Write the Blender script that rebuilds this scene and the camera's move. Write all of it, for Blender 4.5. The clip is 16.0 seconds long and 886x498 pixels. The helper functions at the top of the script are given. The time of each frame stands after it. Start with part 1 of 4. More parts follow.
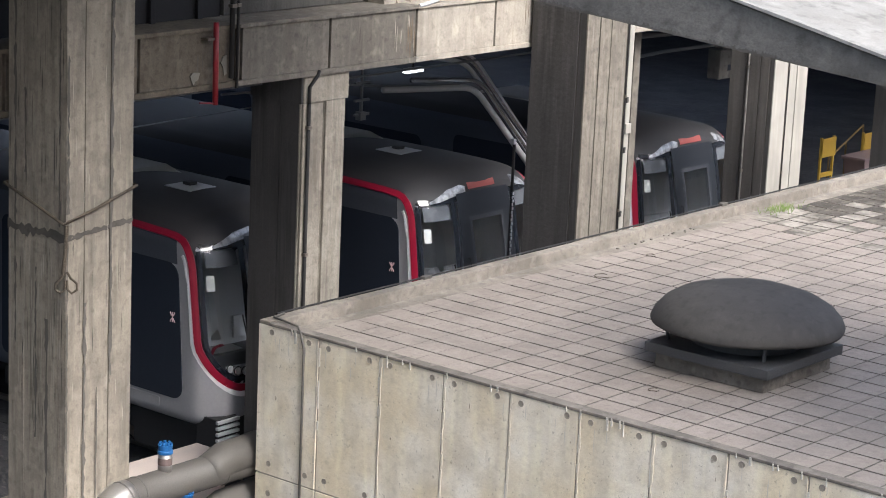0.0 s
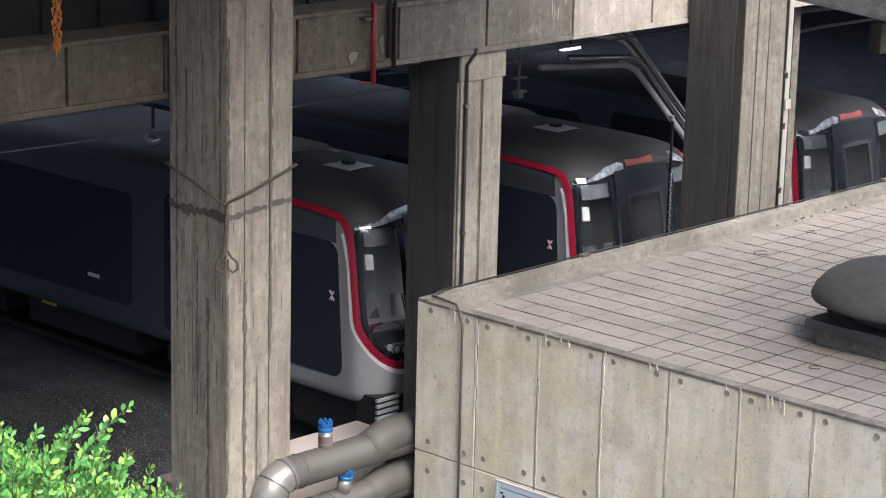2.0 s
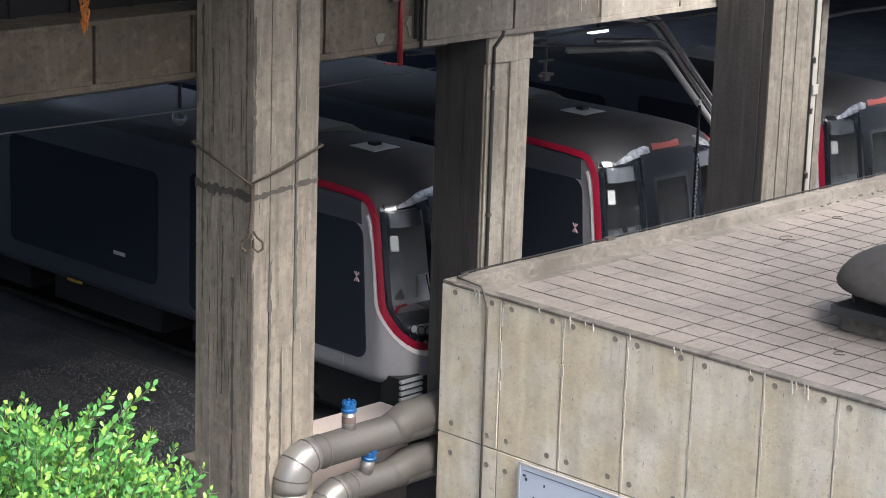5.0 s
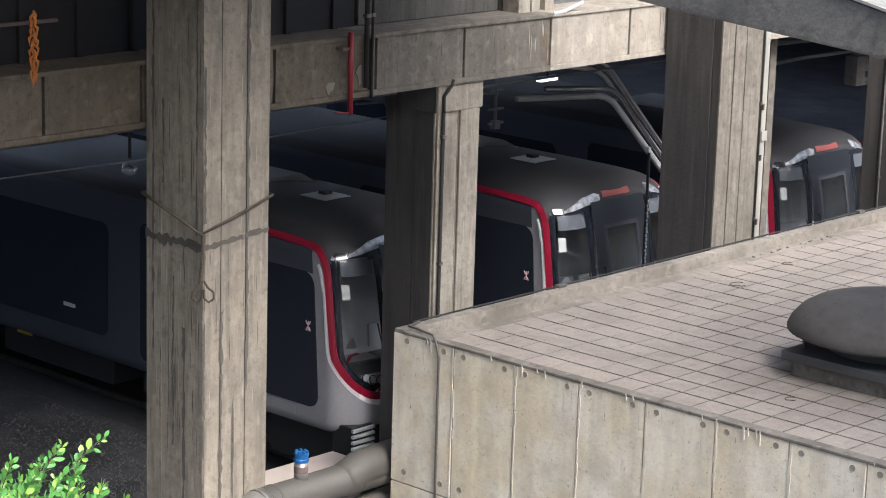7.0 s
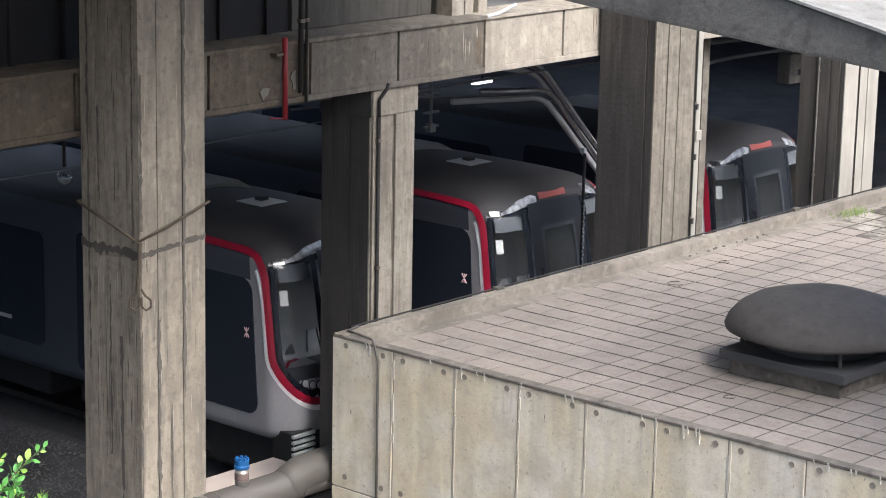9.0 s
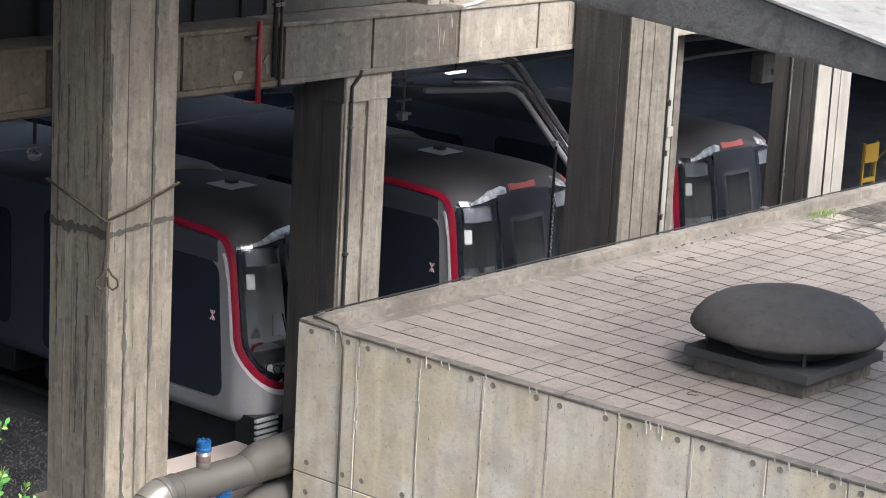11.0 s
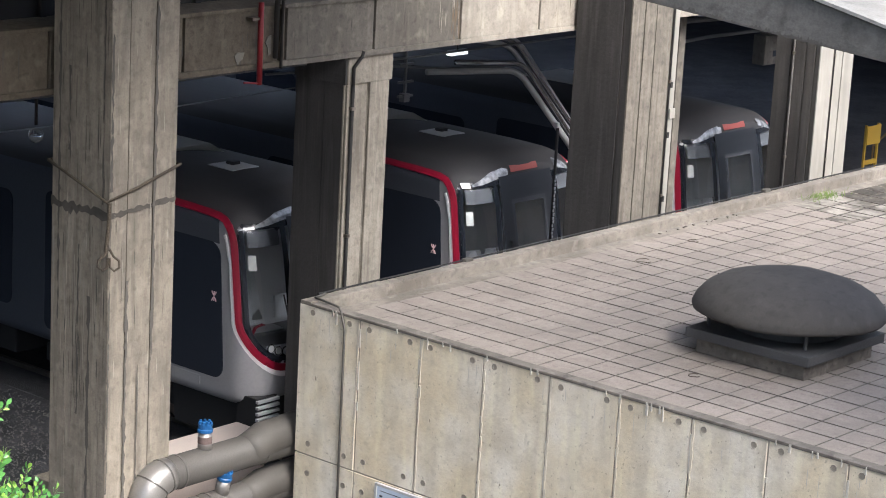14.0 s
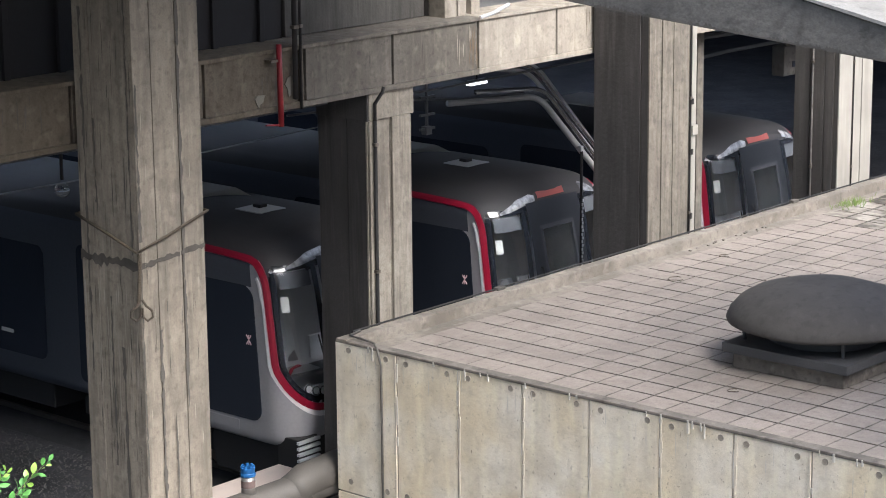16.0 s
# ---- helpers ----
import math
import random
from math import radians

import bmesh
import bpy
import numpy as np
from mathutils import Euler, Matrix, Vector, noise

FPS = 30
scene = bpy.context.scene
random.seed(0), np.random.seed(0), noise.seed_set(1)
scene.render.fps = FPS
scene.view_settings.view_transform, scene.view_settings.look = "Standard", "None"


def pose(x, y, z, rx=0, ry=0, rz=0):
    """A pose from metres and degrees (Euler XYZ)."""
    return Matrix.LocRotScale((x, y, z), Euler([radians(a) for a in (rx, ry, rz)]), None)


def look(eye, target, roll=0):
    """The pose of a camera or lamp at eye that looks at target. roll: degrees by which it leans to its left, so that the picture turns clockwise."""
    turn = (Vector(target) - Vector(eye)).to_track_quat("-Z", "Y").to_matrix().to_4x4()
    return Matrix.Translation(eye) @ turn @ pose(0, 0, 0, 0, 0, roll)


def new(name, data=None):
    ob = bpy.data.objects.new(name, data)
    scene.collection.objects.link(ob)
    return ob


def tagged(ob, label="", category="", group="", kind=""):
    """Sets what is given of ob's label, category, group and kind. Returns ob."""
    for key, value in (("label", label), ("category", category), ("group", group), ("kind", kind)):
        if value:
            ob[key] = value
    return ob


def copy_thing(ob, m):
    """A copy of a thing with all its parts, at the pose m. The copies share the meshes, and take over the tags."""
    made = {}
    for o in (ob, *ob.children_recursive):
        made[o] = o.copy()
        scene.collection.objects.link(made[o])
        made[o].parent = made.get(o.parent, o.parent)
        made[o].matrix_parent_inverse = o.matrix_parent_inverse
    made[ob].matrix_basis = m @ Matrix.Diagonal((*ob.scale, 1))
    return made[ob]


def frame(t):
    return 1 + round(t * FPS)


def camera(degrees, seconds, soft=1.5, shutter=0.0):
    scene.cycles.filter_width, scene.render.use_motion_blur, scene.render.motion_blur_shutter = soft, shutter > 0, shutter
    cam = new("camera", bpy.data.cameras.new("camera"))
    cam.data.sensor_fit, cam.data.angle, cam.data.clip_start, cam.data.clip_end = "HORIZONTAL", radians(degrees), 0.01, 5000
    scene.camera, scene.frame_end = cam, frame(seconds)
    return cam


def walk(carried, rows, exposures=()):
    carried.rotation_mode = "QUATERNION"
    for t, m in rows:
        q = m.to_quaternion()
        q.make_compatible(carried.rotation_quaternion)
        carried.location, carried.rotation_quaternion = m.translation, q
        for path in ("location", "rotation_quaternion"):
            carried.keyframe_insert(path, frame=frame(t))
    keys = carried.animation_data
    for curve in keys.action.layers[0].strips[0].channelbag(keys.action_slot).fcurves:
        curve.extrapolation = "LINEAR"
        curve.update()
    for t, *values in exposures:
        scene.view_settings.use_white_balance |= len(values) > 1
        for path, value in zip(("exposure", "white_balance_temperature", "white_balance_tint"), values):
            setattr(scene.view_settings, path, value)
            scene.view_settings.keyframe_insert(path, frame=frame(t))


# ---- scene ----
# ------------------------------------------------------------ camera
EYE = Vector((0.0, 0.0, 9.9))
ROWS = [  # seconds, heading from +y towards +x, pitch, roll
    (0.0, 50.732, -13.279, 2.602), (0.5, 50.095, -13.500, 2.538), (1.0, 47.934, -14.600, 1.326),
    (1.5, 47.755, -14.296, 1.563), (2.0, 46.707, -13.963, 1.397), (2.5, 46.253, -14.050, 1.711),
    (3.0, 46.428, -13.987, 1.977), (3.5, 46.152, -14.420, 1.629), (4.0, 46.175, -14.491, 1.707),
    (6.3, 45.916, -14.252, 1.883), (6.5, 46.112, -14.068, 1.790), (7.0, 47.286, -13.188, 1.697),
    (7.5, 48.222, -12.753, 1.742), (8.0, 48.425, -12.545, 1.140), (8.5, 48.440, -12.723, 0.813),
    (9.0, 48.882, -13.061, 1.135), (9.2, 49.096, -13.076, 1.427), (11.5, 49.733, -13.478, 3.216),
    (12.0, 49.808, -13.595, 3.324), (12.5, 49.942, -13.383, 3.241), (13.0, 49.730, -13.298, 2.889),
    (13.5, 49.533, -13.515, 2.925), (14.0, 49.686, -13.767, 3.116), (14.5, 49.786, -13.872, 2.269),
    (15.0, 49.655, -13.498, 1.523), (15.5, 49.405, -12.875, 0.531), (16.0, 48.889, -13.012, -0.515),
]
cam = camera(21.79, 16.0, soft=1.0)
walk(cam, [(t, pose(EYE.x, EYE.y, EYE.z, 90 + pitch, 0, -yaw) @ pose(0, 0, 0, 0, 0, roll)) for t, yaw, pitch, roll in ROWS])

# ------------------------------------------------------------ world and sun
SUN_EL, SUN_AZ = radians(48), radians(189)   # azimuth from +y towards +x
world = bpy.data.worlds.new("overcast")
scene.world = world
world.use_nodes = True
wn, wl = world.node_tree.nodes, world.node_tree.links
sky = wn.new("ShaderNodeTexSky")
sky.sky_type, sky.sun_disc = "NISHITA", False
sky.sun_elevation, sky.sun_rotation = SUN_EL, SUN_AZ
sky.dust_density, sky.air_density, sky.ozone_density = 4.0, 1.0, 2.0
haze = wn.new("ShaderNodeHueSaturation")   # overcast: nearly colourless
haze.inputs["Saturation"].default_value = 0.9
wl.new(sky.outputs[0], haze.inputs["Color"])
wl.new(haze.outputs[0], wn["Background"].inputs[0])
wn["Background"].inputs[1].default_value = 0.15
sun = new("sun", bpy.data.lights.new("sun", "SUN"))
sun.data.energy, sun.data.angle, sun.data.color = 1.6, radians(30), (0.97, 0.985, 1.02)
sun_dir = Vector((math.sin(SUN_AZ) * math.cos(SUN_EL), math.cos(SUN_AZ) * math.cos(SUN_EL), math.sin(SUN_EL)))
sun.matrix_world = look(sun_dir * 60, (0, 0, 0))
scene.view_settings.exposure = 1.52


# ------------------------------------------------------------ materials
def material(name, color, rough=0.8, metal=0.0, dark=None, grain=0.0, scale=6.0, streak=0.0, streak_color=None, streak_freq=(5.0, 5.0, 0.35),
             bump=0.0, bump_scale=60.0, vary=0.0, spots=0.0, pits=0.0, coat=0.0, emit=None, emit_strength=0.0):
    """A surface with stains at one scale, grain at another, running streaks and a fine relief."""
    m = bpy.data.materials.new(name)
    m.use_nodes = True
    n, l = m.node_tree.nodes, m.node_tree.links
    b = n["Principled BSDF"]
    b.inputs["Roughness"].default_value, b.inputs["Metallic"].default_value = rough, metal
    b.inputs["Coat Weight"].default_value = coat
    geo = n.new("ShaderNodeNewGeometry")
    pos = geo.outputs["Position"]

    def noise_of(sc, detail, vec=None):
        t = n.new("ShaderNodeTexNoise")
        t.inputs["Scale"].default_value, t.inputs["Detail"].default_value = sc, detail
        l.new(vec if vec is not None else pos, t.inputs["Vector"])
        return t.outputs["Fac"]

    def ramp(fac, a, z):
        r = n.new("ShaderNodeMapRange")
        r.inputs["From Min"].default_value, r.inputs["From Max"].default_value = a, z
        l.new(fac, r.inputs["Value"])
        return r.outputs["Result"]

    def mix(fac, a, z, mode="MIX"):
        x = n.new("ShaderNodeMix")
        x.data_type, x.blend_type = "RGBA", mode
        if isinstance(fac, float):
            x.inputs["Factor"].default_value = fac
        else:
            l.new(fac, x.inputs["Factor"])
        for i, v in (("A", a), ("B", z)):
            sock = [s for s in x.inputs if s.name == i and s.type == "RGBA"][0]
            if isinstance(v, tuple):
                sock.default_value = (*v, 1)
            else:
                l.new(v, sock)
        return [s for s in x.outputs if s.type == "RGBA"][0]

    def times(fac, k):
        x = n.new("ShaderNodeMath")
        x.operation = "MULTIPLY"
        l.new(fac, x.inputs[0])
        x.inputs[1].default_value = k
        return x.outputs[0]

    col = color
    if dark is not None:
        col = mix(ramp(noise_of(scale * 0.12, 5), 0.38, 0.66), col, dark)
    if grain:
        g = noise_of(scale * 9, 6)
        col = mix(times(ramp(g, 0.40, 0.68), grain), col, tuple(c * 0.45 for c in color))
    if streak:
        mp = n.new("ShaderNodeMapping")
        mp.inputs["Scale"].default_value = streak_freq
        l.new(pos, mp.inputs["Vector"])
        col = mix(times(ramp(noise_of(2.2, 5, mp.outputs[0]), 0.46, 0.68), streak), col, streak_color or tuple(c * 0.4 for c in color))
        mp2 = n.new("ShaderNodeMapping")
        mp2.inputs["Scale"].default_value = tuple(v * 2.3 for v in streak_freq)
        mp2.inputs["Location"].default_value = (7, 3, 1)
        l.new(pos, mp2.inputs["Vector"])
        col = mix(times(ramp(noise_of(2.0, 4, mp2.outputs[0]), 0.52, 0.75), streak * 0.7), col, tuple(min(1, c * 1.5) for c in color))
    if streak:
        col = mix(times(ramp(noise_of(1.7, 6), 0.52, 0.70), 0.35), col, tuple(c * 0.55 for c in color))
    if pits:
        for sc, lo, k, tone in ((3.1, 0.50, 1.0, 0.5), (11.0, 0.53, 1.0, 0.35), (6.5, 0.56, 0.7, 1.45)):
            col = mix(times(ramp(noise_of(sc, 9), lo, lo + 0.16), pits * k), col, tuple(min(1, c * tone) for c in color))
    if spots:
        col = mix(times(ramp(noise_of(28, 2), 0.66, 0.72), spots), col, tuple(c * 0.25 for c in color))
    if vary:
        info = n.new("ShaderNodeObjectInfo")
        col = mix(times(info.outputs["Random"], vary), col, tuple(c * 0.5 for c in color))
    if isinstance(col, tuple):
        b.inputs["Base Color"].default_value = (*col, 1)
    else:
        l.new(col, b.inputs["Base Color"])
    if bump:
        bp = n.new("ShaderNodeBump")
        bp.inputs["Strength"].default_value, bp.inputs["Distance"].default_value = bump, 0.02
        l.new(noise_of(bump_scale, 5), bp.inputs["Height"])
        l.new(bp.outputs[0], b.inputs["Normal"])
    if emit:
        b.inputs["Emission Color"].default_value, b.inputs["Emission Strength"].default_value = (*emit, 1), emit_strength
    return m


M_COL = material("board-marked concrete", (0.325, 0.283, 0.226), 0.9, dark=(0.235, 0.207, 0.168), grain=0.3, pits=0.42, streak=0.45, streak_color=(0.085, 0.077, 0.065), streak_freq=(4.5, 4.5, 0.45), bump=0.3, bump_scale=18)
# Side faces of the columns: their shade is put into these two colours.
M_COLSHADE = material("shade-darkened column concrete", (0.078, 0.073, 0.070), 0.9, dark=(0.055, 0.052, 0.050), grain=0.35, streak=0.6, streak_freq=(3.0, 3.0, 0.22), bump=0.3, bump_scale=18)
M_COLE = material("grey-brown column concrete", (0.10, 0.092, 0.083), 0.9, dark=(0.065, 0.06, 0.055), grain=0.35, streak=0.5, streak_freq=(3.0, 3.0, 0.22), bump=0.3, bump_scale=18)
M_BEAM = material("beam concrete", (0.43, 0.39, 0.33), 0.9, dark=(0.31, 0.278, 0.235), grain=0.3, pits=0.4, streak=0.45, streak_color=(0.16, 0.135, 0.105), streak_freq=(2.2, 2.2, 0.2), bump=0.25, bump_scale=18)
M_COLF = material("streaked column-front concrete", (0.36, 0.325, 0.27), 0.9, dark=(0.25, 0.222, 0.18), grain=0.4, pits=0.4, streak=0.6, streak_color=(0.12, 0.10, 0.08), streak_freq=(4.5, 4.5, 0.4), bump=0.3, bump_scale=18)
M_COLG = material("tan board-marked concrete", (0.215, 0.193, 0.158), 0.9, dark=(0.15, 0.133, 0.108), grain=0.35, pits=0.5, streak=0.65, streak_color=(0.085, 0.072, 0.056), streak_freq=(5.0, 5.0, 0.4), bump=0.35, bump_scale=18)
M_PALE = material("pale painted concrete", (0.40, 0.38, 0.335), 0.85, dark=(0.33, 0.31, 0.272), grain=0.15, streak=0.3, streak_freq=(2.2, 2.2, 0.2))
M_WALL = material("fair-faced panel concrete", (0.74, 0.64, 0.465), 0.88, dark=(0.86, 0.815, 0.72), grain=0.28, scale=12, pits=0.2, streak=0.5, streak_color=(0.50, 0.45, 0.355), streak_freq=(1.6, 1.6, 0.25), bump=0.2, bump_scale=20, vary=0.12, spots=0.45)
M_MORTAR = material("pale joint mortar", (0.36, 0.33, 0.275), 0.95, dark=(0.22, 0.20, 0.17), grain=0.4, scale=20)
M_RIDGE = material("pale ridge mortar", (0.66, 0.60, 0.49), 0.92, dark=(0.45, 0.41, 0.33), grain=0.4, scale=20)
M_JOINT = material("joint mortar", (0.12, 0.11, 0.095), 0.95, grain=0.3)
M_PATCH = material("old mortar patch", (0.25, 0.235, 0.20), 0.9, dark=(0.16, 0.15, 0.13), grain=0.4, scale=20)
M_LIME = material("lime deposit", (0.55, 0.52, 0.46), 0.9, grain=0.3)
M_TILE = material("roof paver", (0.320, 0.277, 0.241), 0.85, dark=(0.24, 0.212, 0.187), grain=0.42, scale=8, pits=0.3, bump=0.25, bump_scale=45, vary=0.22)
M_TILED = material("mossy pale paver", (0.36, 0.33, 0.285), 0.95, dark=(0.07, 0.062, 0.05), grain=0.4, scale=30, pits=0.5, bump=0.4, bump_scale=40)
M_TILEB = material("blackened paver", (0.060, 0.053, 0.043), 0.95, dark=(0.17, 0.152, 0.125), grain=0.5, scale=30, pits=0.6, bump=0.4, bump_scale=40)
M_GROUT = material("dirty grout", (0.06, 0.054, 0.048), 0.95, grain=0.3)
M_EDGE = material("grimy edge strip", (0.19, 0.168, 0.145), 0.9, pits=0.7, dark=(0.11, 0.10, 0.085), grain=0.4, scale=16, bump=0.3)
M_STAIN = material("dark water stain", (0.085, 0.077, 0.066), 0.9, dark=(0.125, 0.113, 0.095), grain=0.4, scale=30, pits=0.4)
M_SHEET = material("near-black deck sheet", (0.02, 0.019, 0.021), 0.75, dark=(0.013, 0.0125, 0.014), grain=0.3)
M_STAINP = material("pinkish painted strip", (0.17, 0.12, 0.11), 0.8, grain=0.3)
M_BEAMD = material("dirty brown beam concrete, shade included", (0.150, 0.126, 0.094), 0.9, dark=(0.10, 0.084, 0.063), grain=0.4, pits=0.6, streak=0.4, streak_color=(0.07, 0.06, 0.045), streak_freq=(2.2, 2.2, 0.2), bump=0.3, bump_scale=18)
M_BEAMM = material("stained beam concrete, some shade included", (0.21, 0.19, 0.16), 0.9, dark=(0.13, 0.118, 0.10), grain=0.4, pits=0.6, streak=0.4, streak_color=(0.10, 0.085, 0.065), streak_freq=(2.2, 2.2, 0.2), bump=0.3, bump_scale=18)
M_UPPER = material("grey upper wall concrete", (0.105, 0.10, 0.09), 0.9, dark=(0.07, 0.067, 0.06), grain=0.4, streak=0.6, bump=0.3, bump_scale=18)
M_FLANK = material("train flank paint darkened for shade", (0.055, 0.064, 0.083), 0.8, grain=0.15, scale=3)
M_PLUG = material("grey tie plug", (0.27, 0.24, 0.195), 0.9, grain=0.4, scale=30)
M_KERB = material("weathered kerb screed", (0.30, 0.268, 0.228), 0.9, dark=(0.16, 0.14, 0.115), pits=0.5, grain=0.5, scale=12, bump=0.5, spots=0.4)
M_RAMP = material("grey weathered concrete", (0.235, 0.222, 0.20), 0.9, pits=0.6, dark=(0.15, 0.145, 0.135), grain=0.4, scale=8, bump=0.4, bump_scale=20)
M_FLIGHT = material("weathered concrete, side in shade", (0.135, 0.125, 0.11), 0.9, pits=0.6, dark=(0.085, 0.08, 0.07), grain=0.4, scale=8, bump=0.4, bump_scale=20)
M_RAMPTOP = material("pale concrete, top in skylight", (0.29, 0.278, 0.25), 0.85, dark=(0.205, 0.196, 0.175), pits=0.55, grain=0.25, scale=9, bump=0.3)
M_VENT = material("weathered cowl fibreglass", (0.080, 0.074, 0.067), 0.8, dark=(0.052, 0.048, 0.044), pits=0.35, grain=0.25, scale=7, bump=0.12, bump_scale=16)
M_VENTBASE = material("grey steel curb", (0.066, 0.067, 0.070), 0.6, dark=(0.048, 0.049, 0.05), grain=0.3, bump=0.2)
M_GROUND = material("oily ballast", (0.16, 0.15, 0.14), 0.95, dark=(0.09, 0.085, 0.08), grain=0.6, scale=9, bump=1.0, bump_scale=22)
M_HALLF = material("grimy hall floor", (0.075, 0.076, 0.082), 0.85, dark=(0.03, 0.031, 0.035), pits=0.6, grain=0.6, scale=9, bump=0.8, bump_scale=14, spots=0.6)
M_TRACKBED = material("grimy track slab", (0.06, 0.06, 0.063), 0.9, dark=(0.03, 0.031, 0.034), pits=0.5, grain=0.5, bump=0.6)
M_DARK = material("dark interior wall", (0.34, 0.37, 0.42), 0.9, dark=(0.27, 0.295, 0.34), grain=0.3)
M_CEIL = material("soffit concrete", (0.25, 0.25, 0.25), 0.9, dark=(0.16, 0.16, 0.16), grain=0.3)
M_STEEL = material("rail steel", (0.25, 0.22, 0.19), 0.4, 0.9, grain=0.4)
M_GALV = material("galvanised steel", (0.58, 0.59, 0.60), 0.45, 0.2, grain=0.2)
M_SHINE = material("shiny galvanised steel", (0.62, 0.63, 0.65), 0.25, 0.9, grain=0.15)
M_SILVER = material("silver train paint", (0.46, 0.46, 0.475), 0.35, 0.3, grain=0.1, scale=3, coat=0.3)
M_ROOF = material("dusty charcoal train roof", (0.036, 0.036, 0.040), 0.7, dark=(0.027, 0.027, 0.030), grain=0.3, scale=5)
M_BLACK = material("gloss black panel", (0.013, 0.016, 0.023), 0.16, coat=0.4)
M_WINDOW = material("tinted navy window", (0.030, 0.037, 0.052), 0.25, grain=0.1, coat=0.3)
M_UNDER = material("underframe black", (0.025, 0.025, 0.026), 0.7, grain=0.4)
M_RED = material("red livery paint", (0.25, 0.008, 0.028), 0.3, coat=0.4)
M_WHITE = material("white stripe paint", (0.88, 0.85, 0.85), 0.3, coat=0.5)
M_LAMP = material("headlamp lens", (0.75, 0.76, 0.78), 0.1, 0.6)
M_LAMPU = material("upper lamp lens", (0.42, 0.44, 0.47), 0.12, 0.0, dark=(0.12, 0.125, 0.14), grain=0.6, scale=90, coat=0.5)
M_CAB = material("cab lining grey", (0.48, 0.49, 0.51), 0.6, grain=0.15)
M_CABW = material("cab partition", (0.60, 0.62, 0.65), 0.5, dark=(0.35, 0.36, 0.39), grain=0.2, scale=12)
M_GASKET = material("grey door gasket", (0.042, 0.045, 0.052), 0.5)
M_DOORF = material("charcoal door paint", (0.020, 0.023, 0.029), 0.3, grain=0.2, coat=0.2)
M_POD = material("pale grey roof cover", (0.66, 0.65, 0.61), 0.6, dark=(0.48, 0.47, 0.44), grain=0.3)
M_CABD = material("cab console dark", (0.11, 0.115, 0.125), 0.6)
M_PAPER = material("white notice card", (0.6, 0.6, 0.58), 0.7)
M_BLIND = material("grey roller blind", (0.19, 0.20, 0.215), 0.6, dark=(0.13, 0.135, 0.15), grain=0.3)
M_ORANGE = material("red-orange destination display", (0.30, 0.075, 0.065), 0.5)
M_LOGO = material("pale pink mark", (0.62, 0.42, 0.44), 0.5)
M_PIPE = material("grey lagged duct", (0.125, 0.115, 0.103), 0.6, 0.1, dark=(0.09, 0.083, 0.074), grain=0.25, scale=8, bump=0.15)
M_PIPEM = material("aluminium cladding", (0.36, 0.345, 0.325), 0.42, 0.6, dark=(0.28, 0.265, 0.25), grain=0.3, scale=12)
M_BLUE = material("blue plastic cap", (0.015, 0.11, 0.30), 0.4, grain=0.2)
M_REDPIPE = material("red fire pipe", (0.23, 0.014, 0.02), 0.45, grain=0.2)
M_PLINTH = material("pink-grey plaster", (0.62, 0.53, 0.47), 0.85, grain=0.15, dark=(0.52, 0.45, 0.40))
M_YELLOW = material("yellow painted steel", (0.50, 0.32, 0.05), 0.5, grain=0.2)
M_OCHRE = material("worn ochre paint", (0.30, 0.19, 0.05), 0.6, dark=(0.15, 0.10, 0.05), grain=0.4)
M_SKIP = material("dull mauve bin", (0.22, 0.16, 0.16), 0.6, grain=0.3)
M_SIGN = material("pale blue sign", (0.60, 0.68, 0.80), 0.4)
M_INK = material("sign ink", (0.03, 0.04, 0.06), 0.6)
M_LEAF = material("bright green leaf", (0.115, 0.33, 0.08), 0.36, grain=0.2, scale=4)
M_LEAF2 = material("young yellow-green leaf", (0.30, 0.53, 0.10), 0.42, grain=0.2, scale=4)
M_WEED = material("weed green", (0.14, 0.20, 0.05), 0.8, grain=0.3)
M_BARK = material("grey bark", (0.12, 0.09, 0.06), 0.9, grain=0.5, bump=0.6)
M_DRY = material("orange dried frond", (0.60, 0.20, 0.04), 0.7, grain=0.2)
M_ROPE = material("old rope", (0.10, 0.08, 0.058), 0.9, grain=0.6, scale=14, bump=0.8)
M_WIRE = material("black cable", (0.022, 0.021, 0.020), 0.85)
M_DULL = material("dull galvanised steel", (0.20, 0.205, 0.215), 0.55, 0.3, grain=0.3)
M_CONDUIT = material("grey cable conduit", (0.10, 0.092, 0.08), 0.7, grain=0.3)
M_FILLTUBE = material("bluish fill tube", (0.8, 0.8, 0.8), 0.5, emit=(0.50, 0.70, 1.0), emit_strength=9.0)
M_FILLTUBEF = material("bright bluish fill tube", (0.8, 0.8, 0.8), 0.5, emit=(0.60, 0.72, 1.0), emit_strength=50.0)
M_TUBEW = material("white bluish fill tube", (0.8, 0.8, 0.8), 0.5, emit=(0.9, 0.95, 1.0), emit_strength=0.8)

M_GLASS = bpy.data.materials.new("windscreen glass")
M_GLASS.use_nodes = True
_b = M_GLASS.node_tree.nodes["Principled BSDF"]
_b.inputs["Base Color"].default_value = (0.86, 0.90, 0.93, 1)
_b.inputs["Roughness"].default_value, _b.inputs["Transmission Weight"].default_value, _b.inputs["IOR"].default_value = 0.04, 1.0, 1.8


# ------------------------------------------------------------ mesh helpers
def part(name, bm, mat, parent=None, label="", smooth=False):
    me = bpy.data.meshes.new(name)
    bmesh.ops.recalc_face_normals(bm, faces=bm.faces)
    if smooth:
        for f in bm.faces:
            f.smooth = True
    bm.to_mesh(me)
    bm.free()
    me.materials.append(mat)
    ob = new(name, me)
    ob.parent = parent
    if label:
        ob["label"] = label
    return ob


